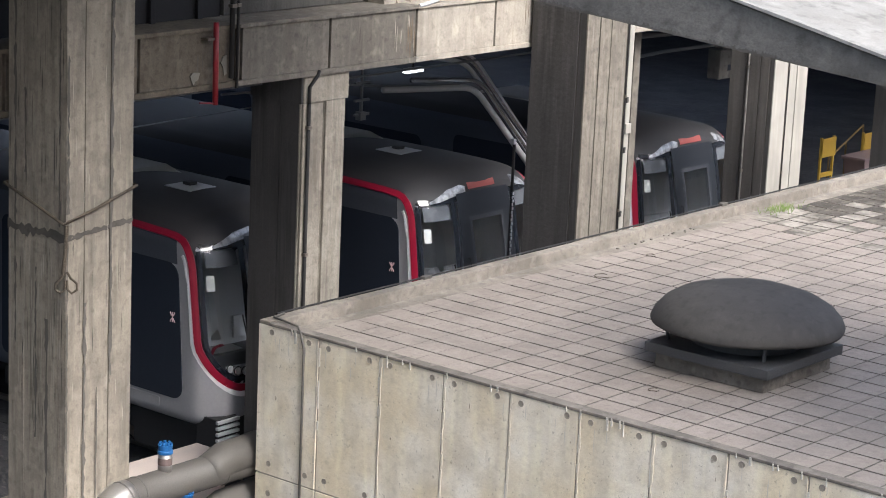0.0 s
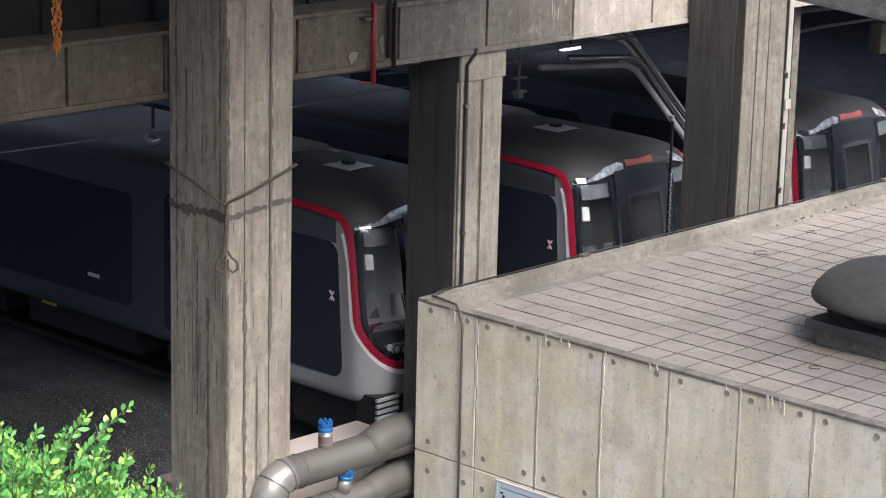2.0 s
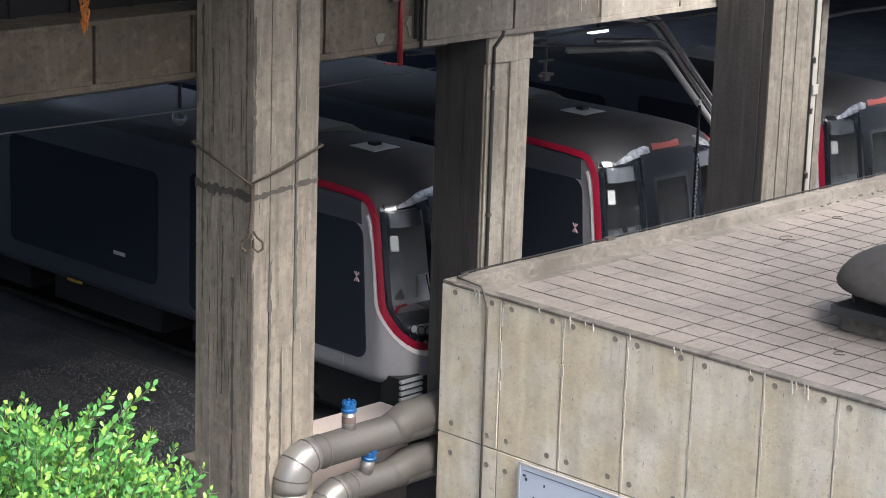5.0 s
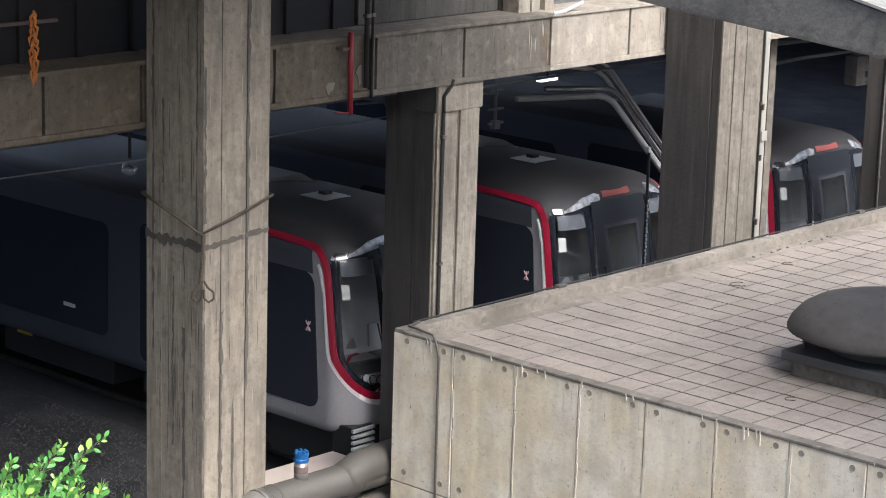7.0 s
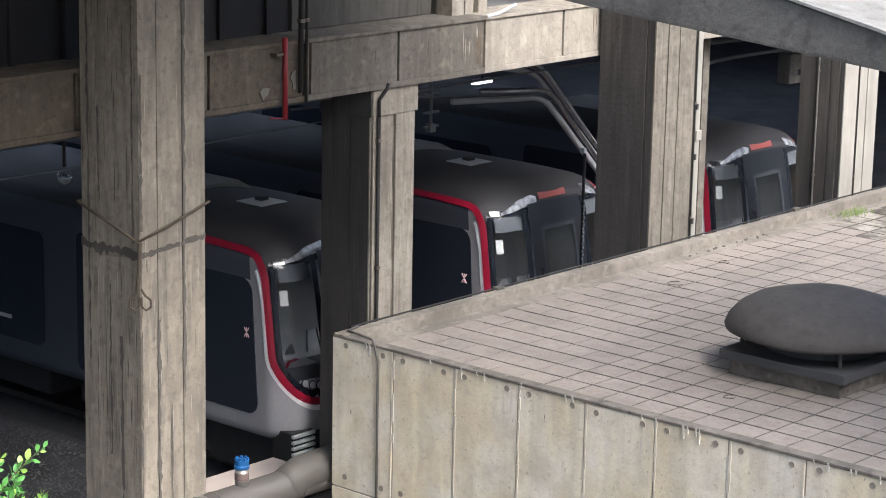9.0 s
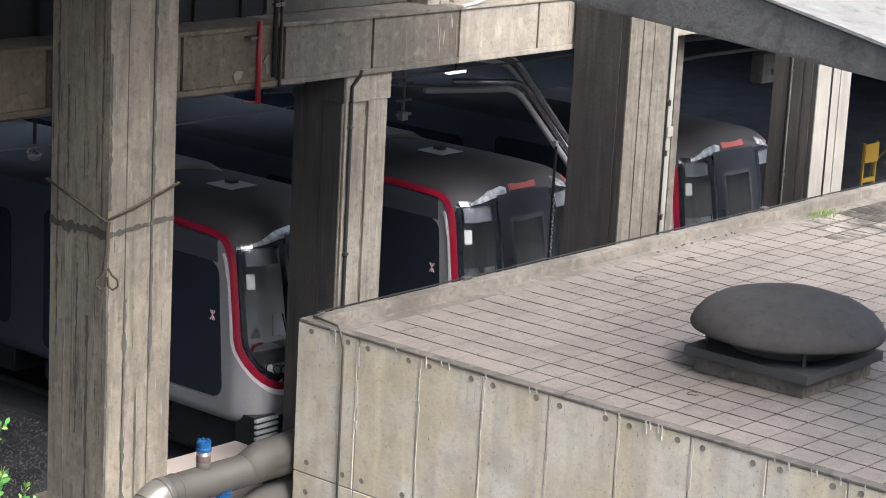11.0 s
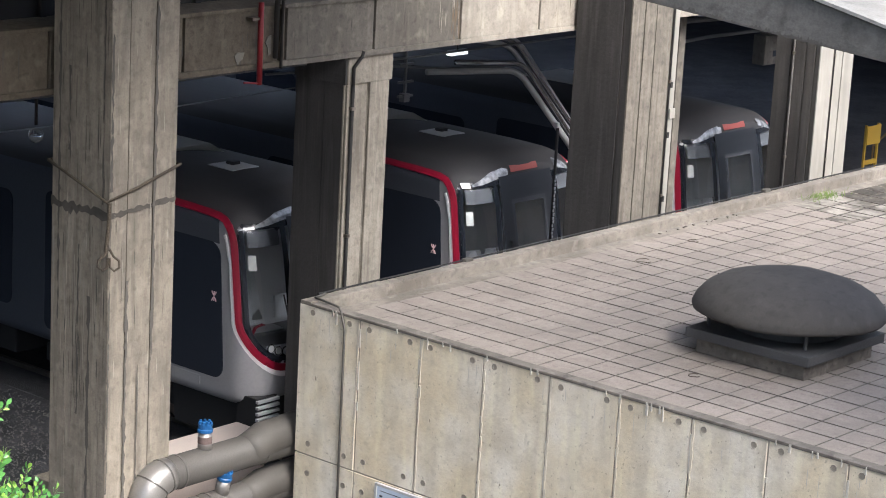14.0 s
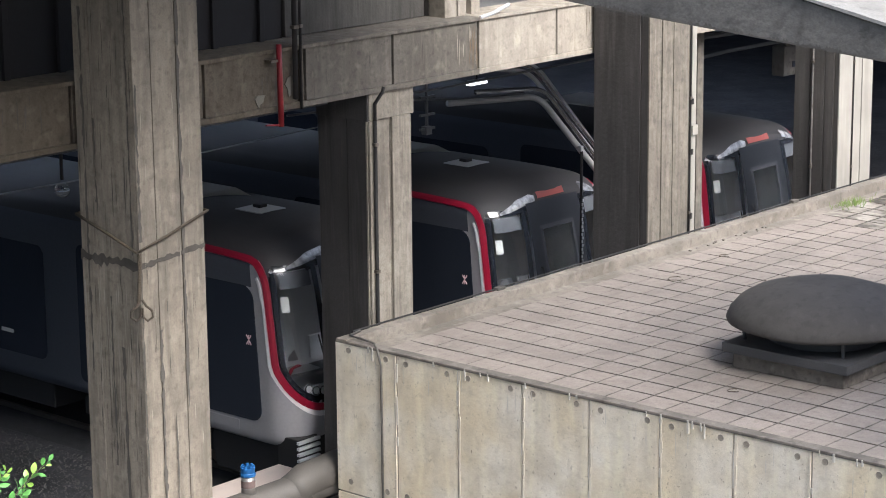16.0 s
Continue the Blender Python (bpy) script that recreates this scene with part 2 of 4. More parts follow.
def share(name, me, parent, m):
    ob = new(name, me)
    ob.parent = parent
    ob.matrix_basis = m
    return ob


def box_into(bm, x0, x1, y0, y1, z0, z1, bevel=0.0):
    r = bmesh.ops.create_cube(bm, size=1.0, matrix=Matrix.Translation(((x0 + x1) / 2, (y0 + y1) / 2, (z0 + z1) / 2)) @ Matrix.Diagonal((x1 - x0, y1 - y0, z1 - z0, 1)))
    if bevel:
        es = list({e for v in r["verts"] for e in v.link_edges})
        bmesh.ops.bevel(bm, geom=es, offset=bevel, segments=2, affect="EDGES", profile=0.6)
    return bm


def box(x0, x1, y0, y1, z0, z1, bevel=0.0):
    return box_into(bmesh.new(), x0, x1, y0, y1, z0, z1, bevel)


def tube_into(bm, pts, r, n=12, cap=True):
    pts = [Vector(p) for p in pts]
    rings, side = [], None
    for i, p in enumerate(pts):
        d = (pts[min(i + 1, len(pts) - 1)] - pts[max(i - 1, 0)]).normalized()
        if side is None:
            side = d.orthogonal().normalized()
        side = (side - d * side.dot(d)).normalized()
        up = d.cross(side)
        rr = r[i] if isinstance(r, (list, tuple)) else r
        rings.append([bm.verts.new(p + rr * (math.cos(a) * side + math.sin(a) * up)) for a in [2 * math.pi * k / n for k in range(n)]])
    for a, b in zip(rings, rings[1:]):
        for k in range(n):
            bm.faces.new((a[k], a[(k + 1) % n], b[(k + 1) % n], b[k]))
    if cap:
        bm.faces.new(rings[0][::-1])
        bm.faces.new(rings[-1])
    return bm


def tube(pts, r, n=12, cap=True):
    return tube_into(bmesh.new(), pts, r, n, cap)


def arc(p0, p1, p2, steps=6):
    """A smooth bend from p0 to p2 with its corner at p1."""
    p0, p1, p2 = Vector(p0), Vector(p1), Vector(p2)
    return [p0.lerp(p1, s).lerp(p1.lerp(p2, s), s) for s in [i / steps for i in range(steps + 1)]]


def prism(poly, axis, a0, a1):
    """A flat outline of (u, v) pushed along x, y or z."""
    bm = bmesh.new()
    def put(u, v, a):
        return {"x": (a, u, v), "y": (u, a, v), "z": (u, v, a)}[axis]
    lo = [bm.verts.new(put(u, v, a0)) for u, v in poly]
    hi = [bm.verts.new(put(u, v, a1)) for u, v in poly]
    n = len(poly)
    bm.faces.new(lo[::-1])
    bm.faces.new(hi)
    for i in range(n):
        bm.faces.new((lo[i], lo[(i + 1) % n], hi[(i + 1) % n], hi[i]))
    return bm


def empty(name, at=(0, 0, 0)):
    ob = new(name)
    ob.location = at
    return ob


def structure(ob, label, category):
    return tagged(ob, label, category, kind="structure")


# ------------------------------------------------------------ ground, hall and upper deck
ground = structure(part("ground", box(-400, 400, -400, 400, -0.8, -0.15), M_GROUND), "dark oily ballast and dirt ground of the depot yard", "ground")

hall_floor = structure(part("hall_floor", box(2.4, 62, 19.9, 44, -0.2, -0.145), M_HALLF), "dark grimy concrete floor of the train hall", "floor")
structure(part("wall_north", box(-10, 70, 44, 44.4, -0.2, 5.4), M_DARK), "dark back wall of the train hall", "wall")
structure(part("wall_west", box(2.0, 2.4, 19.4, 44, -0.2, 5.4), M_DARK), "dark side wall of the train hall", "wall")
structure(part("wall_east", box(62.0, 62.4, 19.4, 44, -0.2, 5.4), M_DARK), "dark far side wall of the train hall", "wall")
deck = structure(part("ceiling", box(2, 70, 19.5, 44.4, 5.5, 6.0), M_CEIL), "dark concrete soffit over the trains", "ceiling")
structure(part("wall_upper", box(2, 70, 26.0, 26.3, 6.0, 10.4), M_DARK), "dark recessed wall of the upper deck", "wall")
# Unseen slabs over the upper deck, their reach set to shade beam and columns.
structure(part("roof_slab", box(-6, 20.9, 12.2, 45, 10.4, 10.8), M_CEIL), "unseen soffit over the upper deck, sized for its shade", "ceiling")
structure(part("roof_slab_east", box(20.9, 70, 17.6, 45, 10.404, 10.8), M_CEIL), "unseen soffit over the upper deck, sized for its shade", "ceiling")

# unseen slab added high above the near part of the paved roof to shade it
bridge = structure(part("footbridge_deck", box(18.4, 23.8, -14, 9.0, 9.7, 10.1, 0.02), M_RAMP), "plain grey slab added out of view to shade the roof", "bridge")
for y in (-12.0, -3.0):
    part("pier", box(21.2, 22.0, y - 0.4, y + 0.4, -0.2, 9.7), M_RAMP, bridge)

# unseen blocks, behind and beside, added to close the yard and cut sky light
for name, c in (("building_south", (-60, 110, -44, -32, -0.2, 27)), ("building_west", (-40, -26, -32, 60, -0.2, 4)), ("building_east", (85, 97, -32, 60, -0.2, 16))):
    structure(part(name, box(*c), M_RAMP), "plain grey block out of view, added to cut sky light", "building")

# beam along the deck edge, in panels
BY, BZ0, BZ1 = 18.9, 5.48, 6.12
beam = structure(part("edge_beam", box(2.0, 60, BY + 0.06, BY + 0.45, BZ0 + 0.03, BZ1 - 0.02), M_JOINT), "stained concrete edge beam of the deck in cast panels", "beam")
joints = [1.97, 3.54, 5.12, 6.69, 8.27, 9.84, 11.32, 12.80, 14.35, 15.65, 17.58, 19.10, 19.21, 20.75, 22.38, 24.00, 25.59, 27.17, 28.74, 30.32, 31.89, 33.47, 35.04, 36.62, 38.19]
# Left panels are browner and darker: dirt plus shade put into the colour.
for a, b in zip(joints, joints[1:]):
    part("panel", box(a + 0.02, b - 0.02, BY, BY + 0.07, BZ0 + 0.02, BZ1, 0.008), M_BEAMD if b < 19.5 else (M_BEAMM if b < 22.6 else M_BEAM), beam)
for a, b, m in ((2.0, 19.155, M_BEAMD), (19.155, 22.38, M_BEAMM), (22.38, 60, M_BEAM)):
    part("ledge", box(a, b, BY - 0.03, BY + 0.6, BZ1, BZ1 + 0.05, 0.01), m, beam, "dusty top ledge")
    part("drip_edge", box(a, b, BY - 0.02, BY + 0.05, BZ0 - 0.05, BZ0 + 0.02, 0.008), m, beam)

# Near-black sheet put over the deck edge to darken the space above.
dark_sheet = structure(part("wall_cladding_upper", box(1.969, 19.432, 19.491, 19.638, 6.159, 10.400), M_SHEET), "dark ribbed sheet added for the deck's shade", "wall")
for k in range(23):
    part("rib", box(2.3 + 0.76 * k, 2.38 + 0.76 * k, 19.44, 19.49, 6.14, 10.4, 0.006), M_SHEET, dark_sheet)
part("pale_strip", box(10.336, 14.962, 19.432, 19.481, 6.573, 6.612, 0.006), M_STAINP, dark_sheet, "thin pinkish strip")

# upper wall panel and pilaster standing on the deck edge
structure(part("wall_panel_upper", box(19.441, 21.952, 19.441, 19.638, 6.179, 10.400, 0.01), M_UPPER), "grey stained wall panel on the deck edge", "wall")
pil = structure(part("pilaster", box(22.020, 22.247, 19.146, 19.441, 6.159, 10.400, 0.01), M_BEAM), "pale ribbed concrete pilaster on the deck", "pilaster")
for a, b in ((22.28, 22.44), (22.54, 22.71)):
    part("rib", box(a, b, 19.15, 19.44, 6.15, 10.4, 0.01), M_BEAM, pil)
part("backing", box(22.020, 22.719, 19.412, 19.589, 6.159, 10.400), M_JOINT, pil)


# ------------------------------------------------------------ columns
def column(x0, x1, y0, y1, top, mat, label, grooves_front=(), grooves_side=(), z0=-0.3, gap=0.004):
    """A square column whose faces are vertical boards with grooves between them."""
    ob = empty("column", ((x0 + x1) / 2, (y0 + y1) / 2, 0))
    tagged(ob, label, "column", "columns of the hall front", "structure")
    def inner(bm):
        bmesh.ops.translate(bm, verts=bm.verts, vec=-ob.location)
        return bm
    part("core", inner(box(x0 + 0.025, x1 - 0.02, y0 + 0.025, y1 - 0.02, z0, top)), M_JOINT, ob)
    gs = [x0, *grooves_front, x1]
    for i, (a, b) in enumerate(zip(gs, gs[1:])):
        part("board", inner(box(a + (gap if i else 0), b - (gap if i < len(gs) - 2 else 0), y0 + random.uniform(0, 0.008), y0 + 0.03, z0, top, 0.005)), mat[0], ob)
    gs = [y0 + 0.031, *grooves_side, y1]
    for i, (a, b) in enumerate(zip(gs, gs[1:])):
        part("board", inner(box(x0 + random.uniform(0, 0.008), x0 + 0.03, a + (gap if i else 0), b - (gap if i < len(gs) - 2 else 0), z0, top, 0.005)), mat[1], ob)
    return ob


column(15.658, 16.592, 17.900, 18.834, 10.4, (M_COL, M_COL), "tall weathered board-marked concrete column with a rope tied round", (15.913, 16.27,), (18.03, 18.58), gap=0.005)
# Side boards of these four carry their shade in the colour.
column(20.318, 21.096, 18.950, 19.787, 5.5, (M_COLF, M_COLSHADE), "concrete column under the beam, one side darkened for shade", (20.47, 20.73,), (19.295,))
column(24.735, 25.660, 17.900, 18.834, 10.4, (M_COLG, M_COLSHADE), "concrete column with a dark side and a pale ribbed front", (25.02, 25.285,), (18.05,), gap=0.012)
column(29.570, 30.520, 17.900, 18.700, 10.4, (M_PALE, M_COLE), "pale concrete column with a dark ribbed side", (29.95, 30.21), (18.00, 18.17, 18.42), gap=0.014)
column(38.15, 39.05, 20.0, 20.9, 10.4, (M_BEAM, M_COLSHADE), "grey concrete column far along the hall", (38.55,), (20.4,))


structure(part("inner_column", box(27.87, 28.03, 19.3, 19.6, -0.2, 5.49, 0.01), M_BEAMM), "brown concrete column edge inside the hall", "column")


# ------------------------------------------------------------ plant room with tiled roof
PX, PY, PZ, PD = 18.19, 17.51, 3.04, 2.91      # corner, top of the edge, paved level
room = structure(part("plant_room", box(PX + 0.05, 50, 2.0, PY - 0.02, -0.4, PD - 0.010), M_GROUT), "low concrete plant room with a paved roof", "building")
part("edge_kerb", box(PX + 0.062, PX + 0.14, 2.0, PY - 0.17, PD - 0.03, PZ - 0.004), M_EDGE, room, "dark grimy roof edge")
part("edge_cap", box(PX - 0.012, PX + 0.13, 2.0, PY - 0.168, PZ - 0.034, PZ, 0.008), M_EDGE, room, "dark grimy roof edge")
part("back_kerb", box(PX + 0.002, 50, PY - 0.165, PY, PD - 0.03, PZ + 0.01, 0.015), M_KERB, room, "crumbling pale screed kerb")
part("back_wall", box(PX + 0.05, 50, PY - 0.02, PY - 0.004, -0.4, PD - 0.03), M_WALL, room)
SEAM, PITCH, J0 = 1.24, 0.897, 16.58
edges = [PY, J0] + [J0 - PITCH * k for k in range(1, 16)]
for a, b in zip(edges[1:], edges):
    for z0, z1 in ((SEAM + 0.010, PZ - 0.035), (-0.4, SEAM - 0.010)):
        p = part("wall_panel", box(PX + random.uniform(-0.003, 0.003), PX + 0.06, a + 0.010, b - 0.010 if b < PY else b, z0, z1, 0.006), M_WALL, room)
part("joint_mortar", box(PX + 0.012, PX + 0.055, 2.1, PY - 0.03, -0.39, PZ - 0.036), M_MORTAR, room, "pale mortar in the panel joints")
# tie holes
hole = bmesh.new()
bmesh.ops.create_cone(hole, cap_ends=True, segments=12, radius1=0.034, radius2=0.034, depth=0.012)
bmesh.ops.inset_region(hole, faces=[f for f in hole.faces if len(f.verts) > 4], thickness=0.010, depth=-0.004)
bmesh.ops.rotate(hole, verts=hole.verts, matrix=Matrix.Rotation(radians(90), 3, "Y"))
hole_me = bpy.data.meshes.new("tie_plug")
hole.to_mesh(hole_me)
hole.free()
hole_me.materials.append(M_PLUG)
for k, (a, b) in enumerate(zip(edges[1:], edges)):
    for z in (PZ - 0.11, SEAM + 0.14, SEAM - 0.21):
        for y in (a + 0.15, b - (0.15 if k else 0.21)):
            share("tie_plug", hole_me, room, Matrix.Translation((PX - 0.004, y + random.uniform(-0.008, 0.008), z + random.uniform(-0.008, 0.008))))
part("screed_strip", box(PX + 0.14, 50, PY - 0.56, PY - 0.163, PD - 0.02, PD - 0.003), M_KERB, room, "pale screed along the kerb")
part("edge_strip", box(PX + 0.138, 18.63, 2.0, PY - 0.56, PD - 0.02, PD - 0.003), M_TILE, room)
# pavers
T = 0.3845
tile = box(0.015, T - 0.015, 0.010, T - 0.010, -0.025, 0.0, 0.0)
tile_me = bpy.data.meshes.new("paver")
tile.to_mesh(tile_me)
tile.free()
tile_me.materials.append(M_TILE)
tile_me.materials.append(M_EDGE)
for f in tile_me.polygons:      # grimy joint faces
    f.material_index = 0 if f.normal.z > 0.5 else 1
near, rest, mossy, black, fill, thin = [], bmesh.new(), bmesh.new(), bmesh.new(), bmesh.new(), bmesh.new()
TX0 = 19.01 - 2 * T
for i in range(0, 60):
    for j in range(-2, 34):
        x, y = TX0 + i * T, 14.42 - (j - 5) * T
        if x < PX + 0.12 or y + T > PY - 0.16 or x > 48 or y < 3:
            continue
        z = PD + random.uniform(-0.0015, 0.0015)
        tilt = Matrix.Translation((x, y, z)) @ Euler((random.uniform(-0.003, 0.003), random.uniform(-0.003, 0.003), random.uniform(-0.004, 0.004))).to_matrix().to_4x4()
        if y > 14.9 and x - 1.6 * (y - 15.3) < 21.0 + 0.8 * noise.noise(Vector((x, y, 9))):
            box_into(fill, x + 0.012, x + T - 0.012, y - 0.0125, y + 0.0125, PD - 0.02, PD - 0.0025)
        elif x < 27.0:
            box_into(thin, x + 0.014, x + T - 0.014, y - 0.0115, y + 0.0115, PD - 0.02, PD - 0.005)
        if i < 16 and y > 9.5 and len(near) < 300:
            near.append(share("paver", tile_me, room, tilt))
        else:
            dirt = x - 28.2 + 0.25 * (y - 15.5) + random.uniform(-0.7, 0.7) + 1.2 * noise.noise(Vector((x * 0.9, y * 0.9, 3)))
            bm = black if dirt > 1.3 else (mossy if dirt > 0.0 else rest)
            e = 0.012 if bm is rest else random.uniform(0.012, 0.030)
            corners = ((e, e), (T - e, e), (T - e, T - e), (e, T - e))
            vs = [bm.verts.new(tilt @ Vector((p, q, 0))) for p, q in corners]
            lo = [bm.verts.new(tilt @ Vector((p, q, -0.025))) for p, q in corners]
            bm.faces.new(vs)
            for k in range(4):
                bm.faces.new((lo[k], lo[(k + 1) % 4], vs[(k + 1) % 4], vs[k]))
tagged(part("joint_fill", fill, M_TILE, room, "dusty filled joints"), kind="stuff")
tagged(part("thin_joint_fill", thin, M_EDGE, room, "grimy half-filled joints"), kind="stuff")
for name, bm, m, lab in (("far_pavers", rest, M_TILE, ""), ("blackened_pavers", black, M_TILEB, "blackened pavers"), ("mossy_pavers", mossy, M_TILED, "pale pavers with black moss")):
    far = tagged(part(name, bm, m, room, lab), kind="stuff")
    far.data.materials.append(M_EDGE)
    for f in far.data.polygons:
        f.material_index = 0 if f.normal.z > 0.5 else 1

# ------------------------------------------------------------ sloping concrete flight
FX = 9.0
flight_poly = [(9.2, 8.62), (7.49, 8.566), (6.84, 8.505), (5.54, 8.404), (4.6, 8.33), (4.6, 8.405), (5.34, 8.56), (6.15, 8.72), (9.2, 9.36)]
# Side darker and top paler: shade and skylight put into the colours.
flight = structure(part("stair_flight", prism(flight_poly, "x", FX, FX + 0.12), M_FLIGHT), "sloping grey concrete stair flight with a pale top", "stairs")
part("top_slab", prism([(9.2, 9.37), (6.15, 8.73), (5.34, 8.57), (4.6, 8.415), (4.6, 8.36), (9.2, 9.31)], "x", FX + 0.015, FX + 1.6), M_RAMPTOP, flight, "top of the flight, made pale as skylit")
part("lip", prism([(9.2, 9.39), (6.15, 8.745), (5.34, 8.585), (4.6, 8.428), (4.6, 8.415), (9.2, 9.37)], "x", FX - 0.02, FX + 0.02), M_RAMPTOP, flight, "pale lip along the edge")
part("pier", box(FX + 0.2, FX + 0.8, 4.25, 4.62, -0.2, 8.38), M_RAMP, flight)


# ------------------------------------------------------------ roof ventilator
def ventilator(x0, x1, y0, y1):
    ob = empty("roof_ventilator", ((x0 + x1) / 2, (y0 + y1) / 2, PD))
    tagged(ob, "large dark domed roof ventilator on a square grey curb", "ventilator")
    h = (x1 - x0) / 2
    part("curb", box(-h, h, -h, h, 0, 0.18, 0.015), M_EDGE, ob, "stained mortar curb")
    part("plate", box(-h - 0.09, h + 0.09, -h - 0.09, h + 0.09, 0.18, 0.29, 0.012), M_VENTBASE, ob, "grey sheet-steel base")
    part("neck", tube([(0.085, 0.035, 0.28), (0.085, 0.035, 0.55)], 0.62, 32), M_VENTBASE, ob)
    bm = bmesh.new()
    prof = [(0.0, 0.92), (0.3, 0.91), (0.55, 0.87), (0.78, 0.80), (0.95, 0.70), (1.04, 0.60), (1.075, 0.52), (1.065, 0.485), (1.02, 0.49), (0.6, 0.51)]
    rings = []
    for r, z in prof:
        rings.append([bm.verts.new((0.085 + (r or 0.001) * math.cos(a), 0.035 + (r or 0.001) * math.sin(a), z + 0.006 * math.sin(5 * a) * r)) for a in [2 * math.pi * k / 48 for k in range(48)]])
    for a, b in zip(rings, rings[1:]):
        for k in range(48):
            bm.faces.new((a[k], a[(k + 1) % 48], b[(k + 1) % 48], b[k]))
    bm.faces.new(rings[0])
    part("cowl", bm, M_VENT, ob, "dull dark domed cowl", smooth=True)
    for sx in (-1, 1):
        for sy in (-1, 1):
            part("strut", tube([(0.085 + sx * 0.62, 0.035 + sy * 0.62, 0.28), (0.085 + sx * 0.64, 0.035 + sy * 0.64, 0.54)], 0.022, 8), M_VENTBASE, ob)
    return ob


ventilator(20.44, 21.84, 12.16, 13.69)


# ------------------------------------------------------------ metro trains
HW, ZT, ZB, NOSE_N = 1.50, 3.42, 0.74, 192


def hull(y):
    """Half width, top and bottom of the body y metres behind the nose."""
    a, b, c, d = max(0.0, 1 - y / 0.45), max(0.0, 1 - y / 1.9), max(0.0, 1 - y / 0.5), max(0.0, 1 - y / 0.7)
    return HW * (1 - 0.20 * a ** 2.8), ZT - 0.05 * b ** 2.0 - 0.16 * d ** 2.4, ZB + 0.10 * c ** 2


def section(hw, zt, zb, rt=0.30, rb=0.14):
    pts = []
    for cx, cz, r, a0 in ((hw - rt, zt - rt, rt, 0), (-(hw - rt), zt - rt, rt, 90), (-(hw - rb), zb + rb, rb, 180), (hw - rb, zb + rb, rb, 270)):
        for k in range(13):
            a = radians(a0 + 90 * k / 12)
            pts.append((cx + r * math.cos(a), cz + r * math.sin(a)))
        if a0 == 0:
            pts += [((hw - rt) * (1 - k / 6), zt) for k in range(1, 12)]
    # even spacing round the outline
    P = [Vector((x, z + max(0.0, (z - zt + rt) / rt) * (0.20 * (1 - (x / hw) ** 2) - 0.12))) for x, z in pts]
    P.append(P[0])
    acc = [0.0]
    for p, q in zip(P, P[1:]):
        acc.append(acc[-1] + (q - p).length)
    out, j = [], 0
    for k in range(NOSE_N):
        s = acc[-1] * k / NOSE_N
        while acc[j + 1] < s:
            j += 1
        f = (s - acc[j]) / max(1e-9, acc[j + 1] - acc[j])
        out.append(P[j].lerp(P[j + 1], f))
    return out


def in_screen(x, z, grow=0.0):
    """Inside the windscreen's outline, seen from the front."""
    w, z0, z1 = 1.40 + grow, 1.38 - grow, 3.09 + grow
    r = 0.52
    dx, dz = abs(x) - (w - r), max(z0 + r - z, z - (z1 - 0.2) - 0.0)
    if abs(x) > w or z < z0 or z > z1:
        return False
    return not (dx > 0 and z < z0 + r and dx * dx + (z0 + r - z) ** 2 > r * r)


def train_shell():
    from mathutils.bvhtree import BVHTree
    stations = [0.0, 0.02, 0.05, 0.09, 0.14, 0.2, 0.27, 0.31, 0.35, 0.39, 0.44, 0.49, 0.54, 0.60, 0.66, 0.73, 0.8, 0.9, 1.0, 1.25, 1.55, 1.9, 2.4, 2.42, 22.0]
    rake = lambda y, z: 0.16 * max(0.0, z - 1.6) * max(0.0, 1 - y / 1.2)     # the nose leans back
    rings = [[(p.x, y + rake(y, p.y), p.y) for p in section(*hull(y))] for y in stations]
    first = rings[0]
    cz = 2.0
    inner = []
    for s, y in ((0.88, -0.02), (0.74, -0.04), (0.6, -0.055), (0.45, -0.07), (0.3, -0.08), (0.15, -0.087), (0.02, -0.09)):
        inner.append([(x * s, y + rake(0, cz + (z - cz) * s), cz + (z - cz) * s) for x, _, z in first])
    bm = bmesh.new()
    rows = [[bm.verts.new(c) for c in r] for r in inner[::-1] + rings]
    for a, b in zip(rows, rows[1:]):
        for k in range(NOSE_N):
            bm.faces.new((a[k], a[(k + 1) % NOSE_N], b[(k + 1) % NOSE_N], b[k]))
    bm.faces.new(rows[0])
    bm.faces.new(rows[-1])
    bmesh.ops.recalc_face_normals(bm, faces=bm.faces)
    tree = BVHTree.FromBMesh(bm)
    return bm, tree


shell_bm, SHELL = train_shell()


def on_front(x, z, lift=0.0):
    loc, nor, _, _ = SHELL.ray_cast(Vector((x, -5, z)), Vector((0, 1, 0)))
    if loc is None:
        loc, nor, _, _ = SHELL.find_nearest(Vector((x, 0.3, z)))
    return loc + nor * lift, nor


def on_side(y, z, lift=0.0, s=-1):
    loc, nor, _, _ = SHELL.ray_cast(Vector((s * 6, y, z)), Vector((-s, 0, 0)))
    if loc is None:
        loc, nor, _, _ = SHELL.find_nearest(Vector((s * 1.5, y, z)))
    return loc + nor * lift, nor


def ribbon(path, width, lift=0.012, thick=0.012, taper=None):
    """A band that lies on the shell along path, a list of (place, normal)."""
    bm = bmesh.new()
    rows = []
    for i, (p, nrm) in enumerate(path):
        d = (path[min(i + 1, len(path) - 1)][0] - path[max(i - 1, 0)][0]).normalized()
        s = d.cross(nrm).normalized() * (width / 2 * (taper(i / (len(path) - 1)) if taper else 1))
        rows.append([bm.verts.new(v) for v in (p + s + nrm * (lift - thick), p + s + nrm * lift, p + nrm * (lift + 0.004), p - s + nrm * lift, p - s + nrm * (lift - thick))])
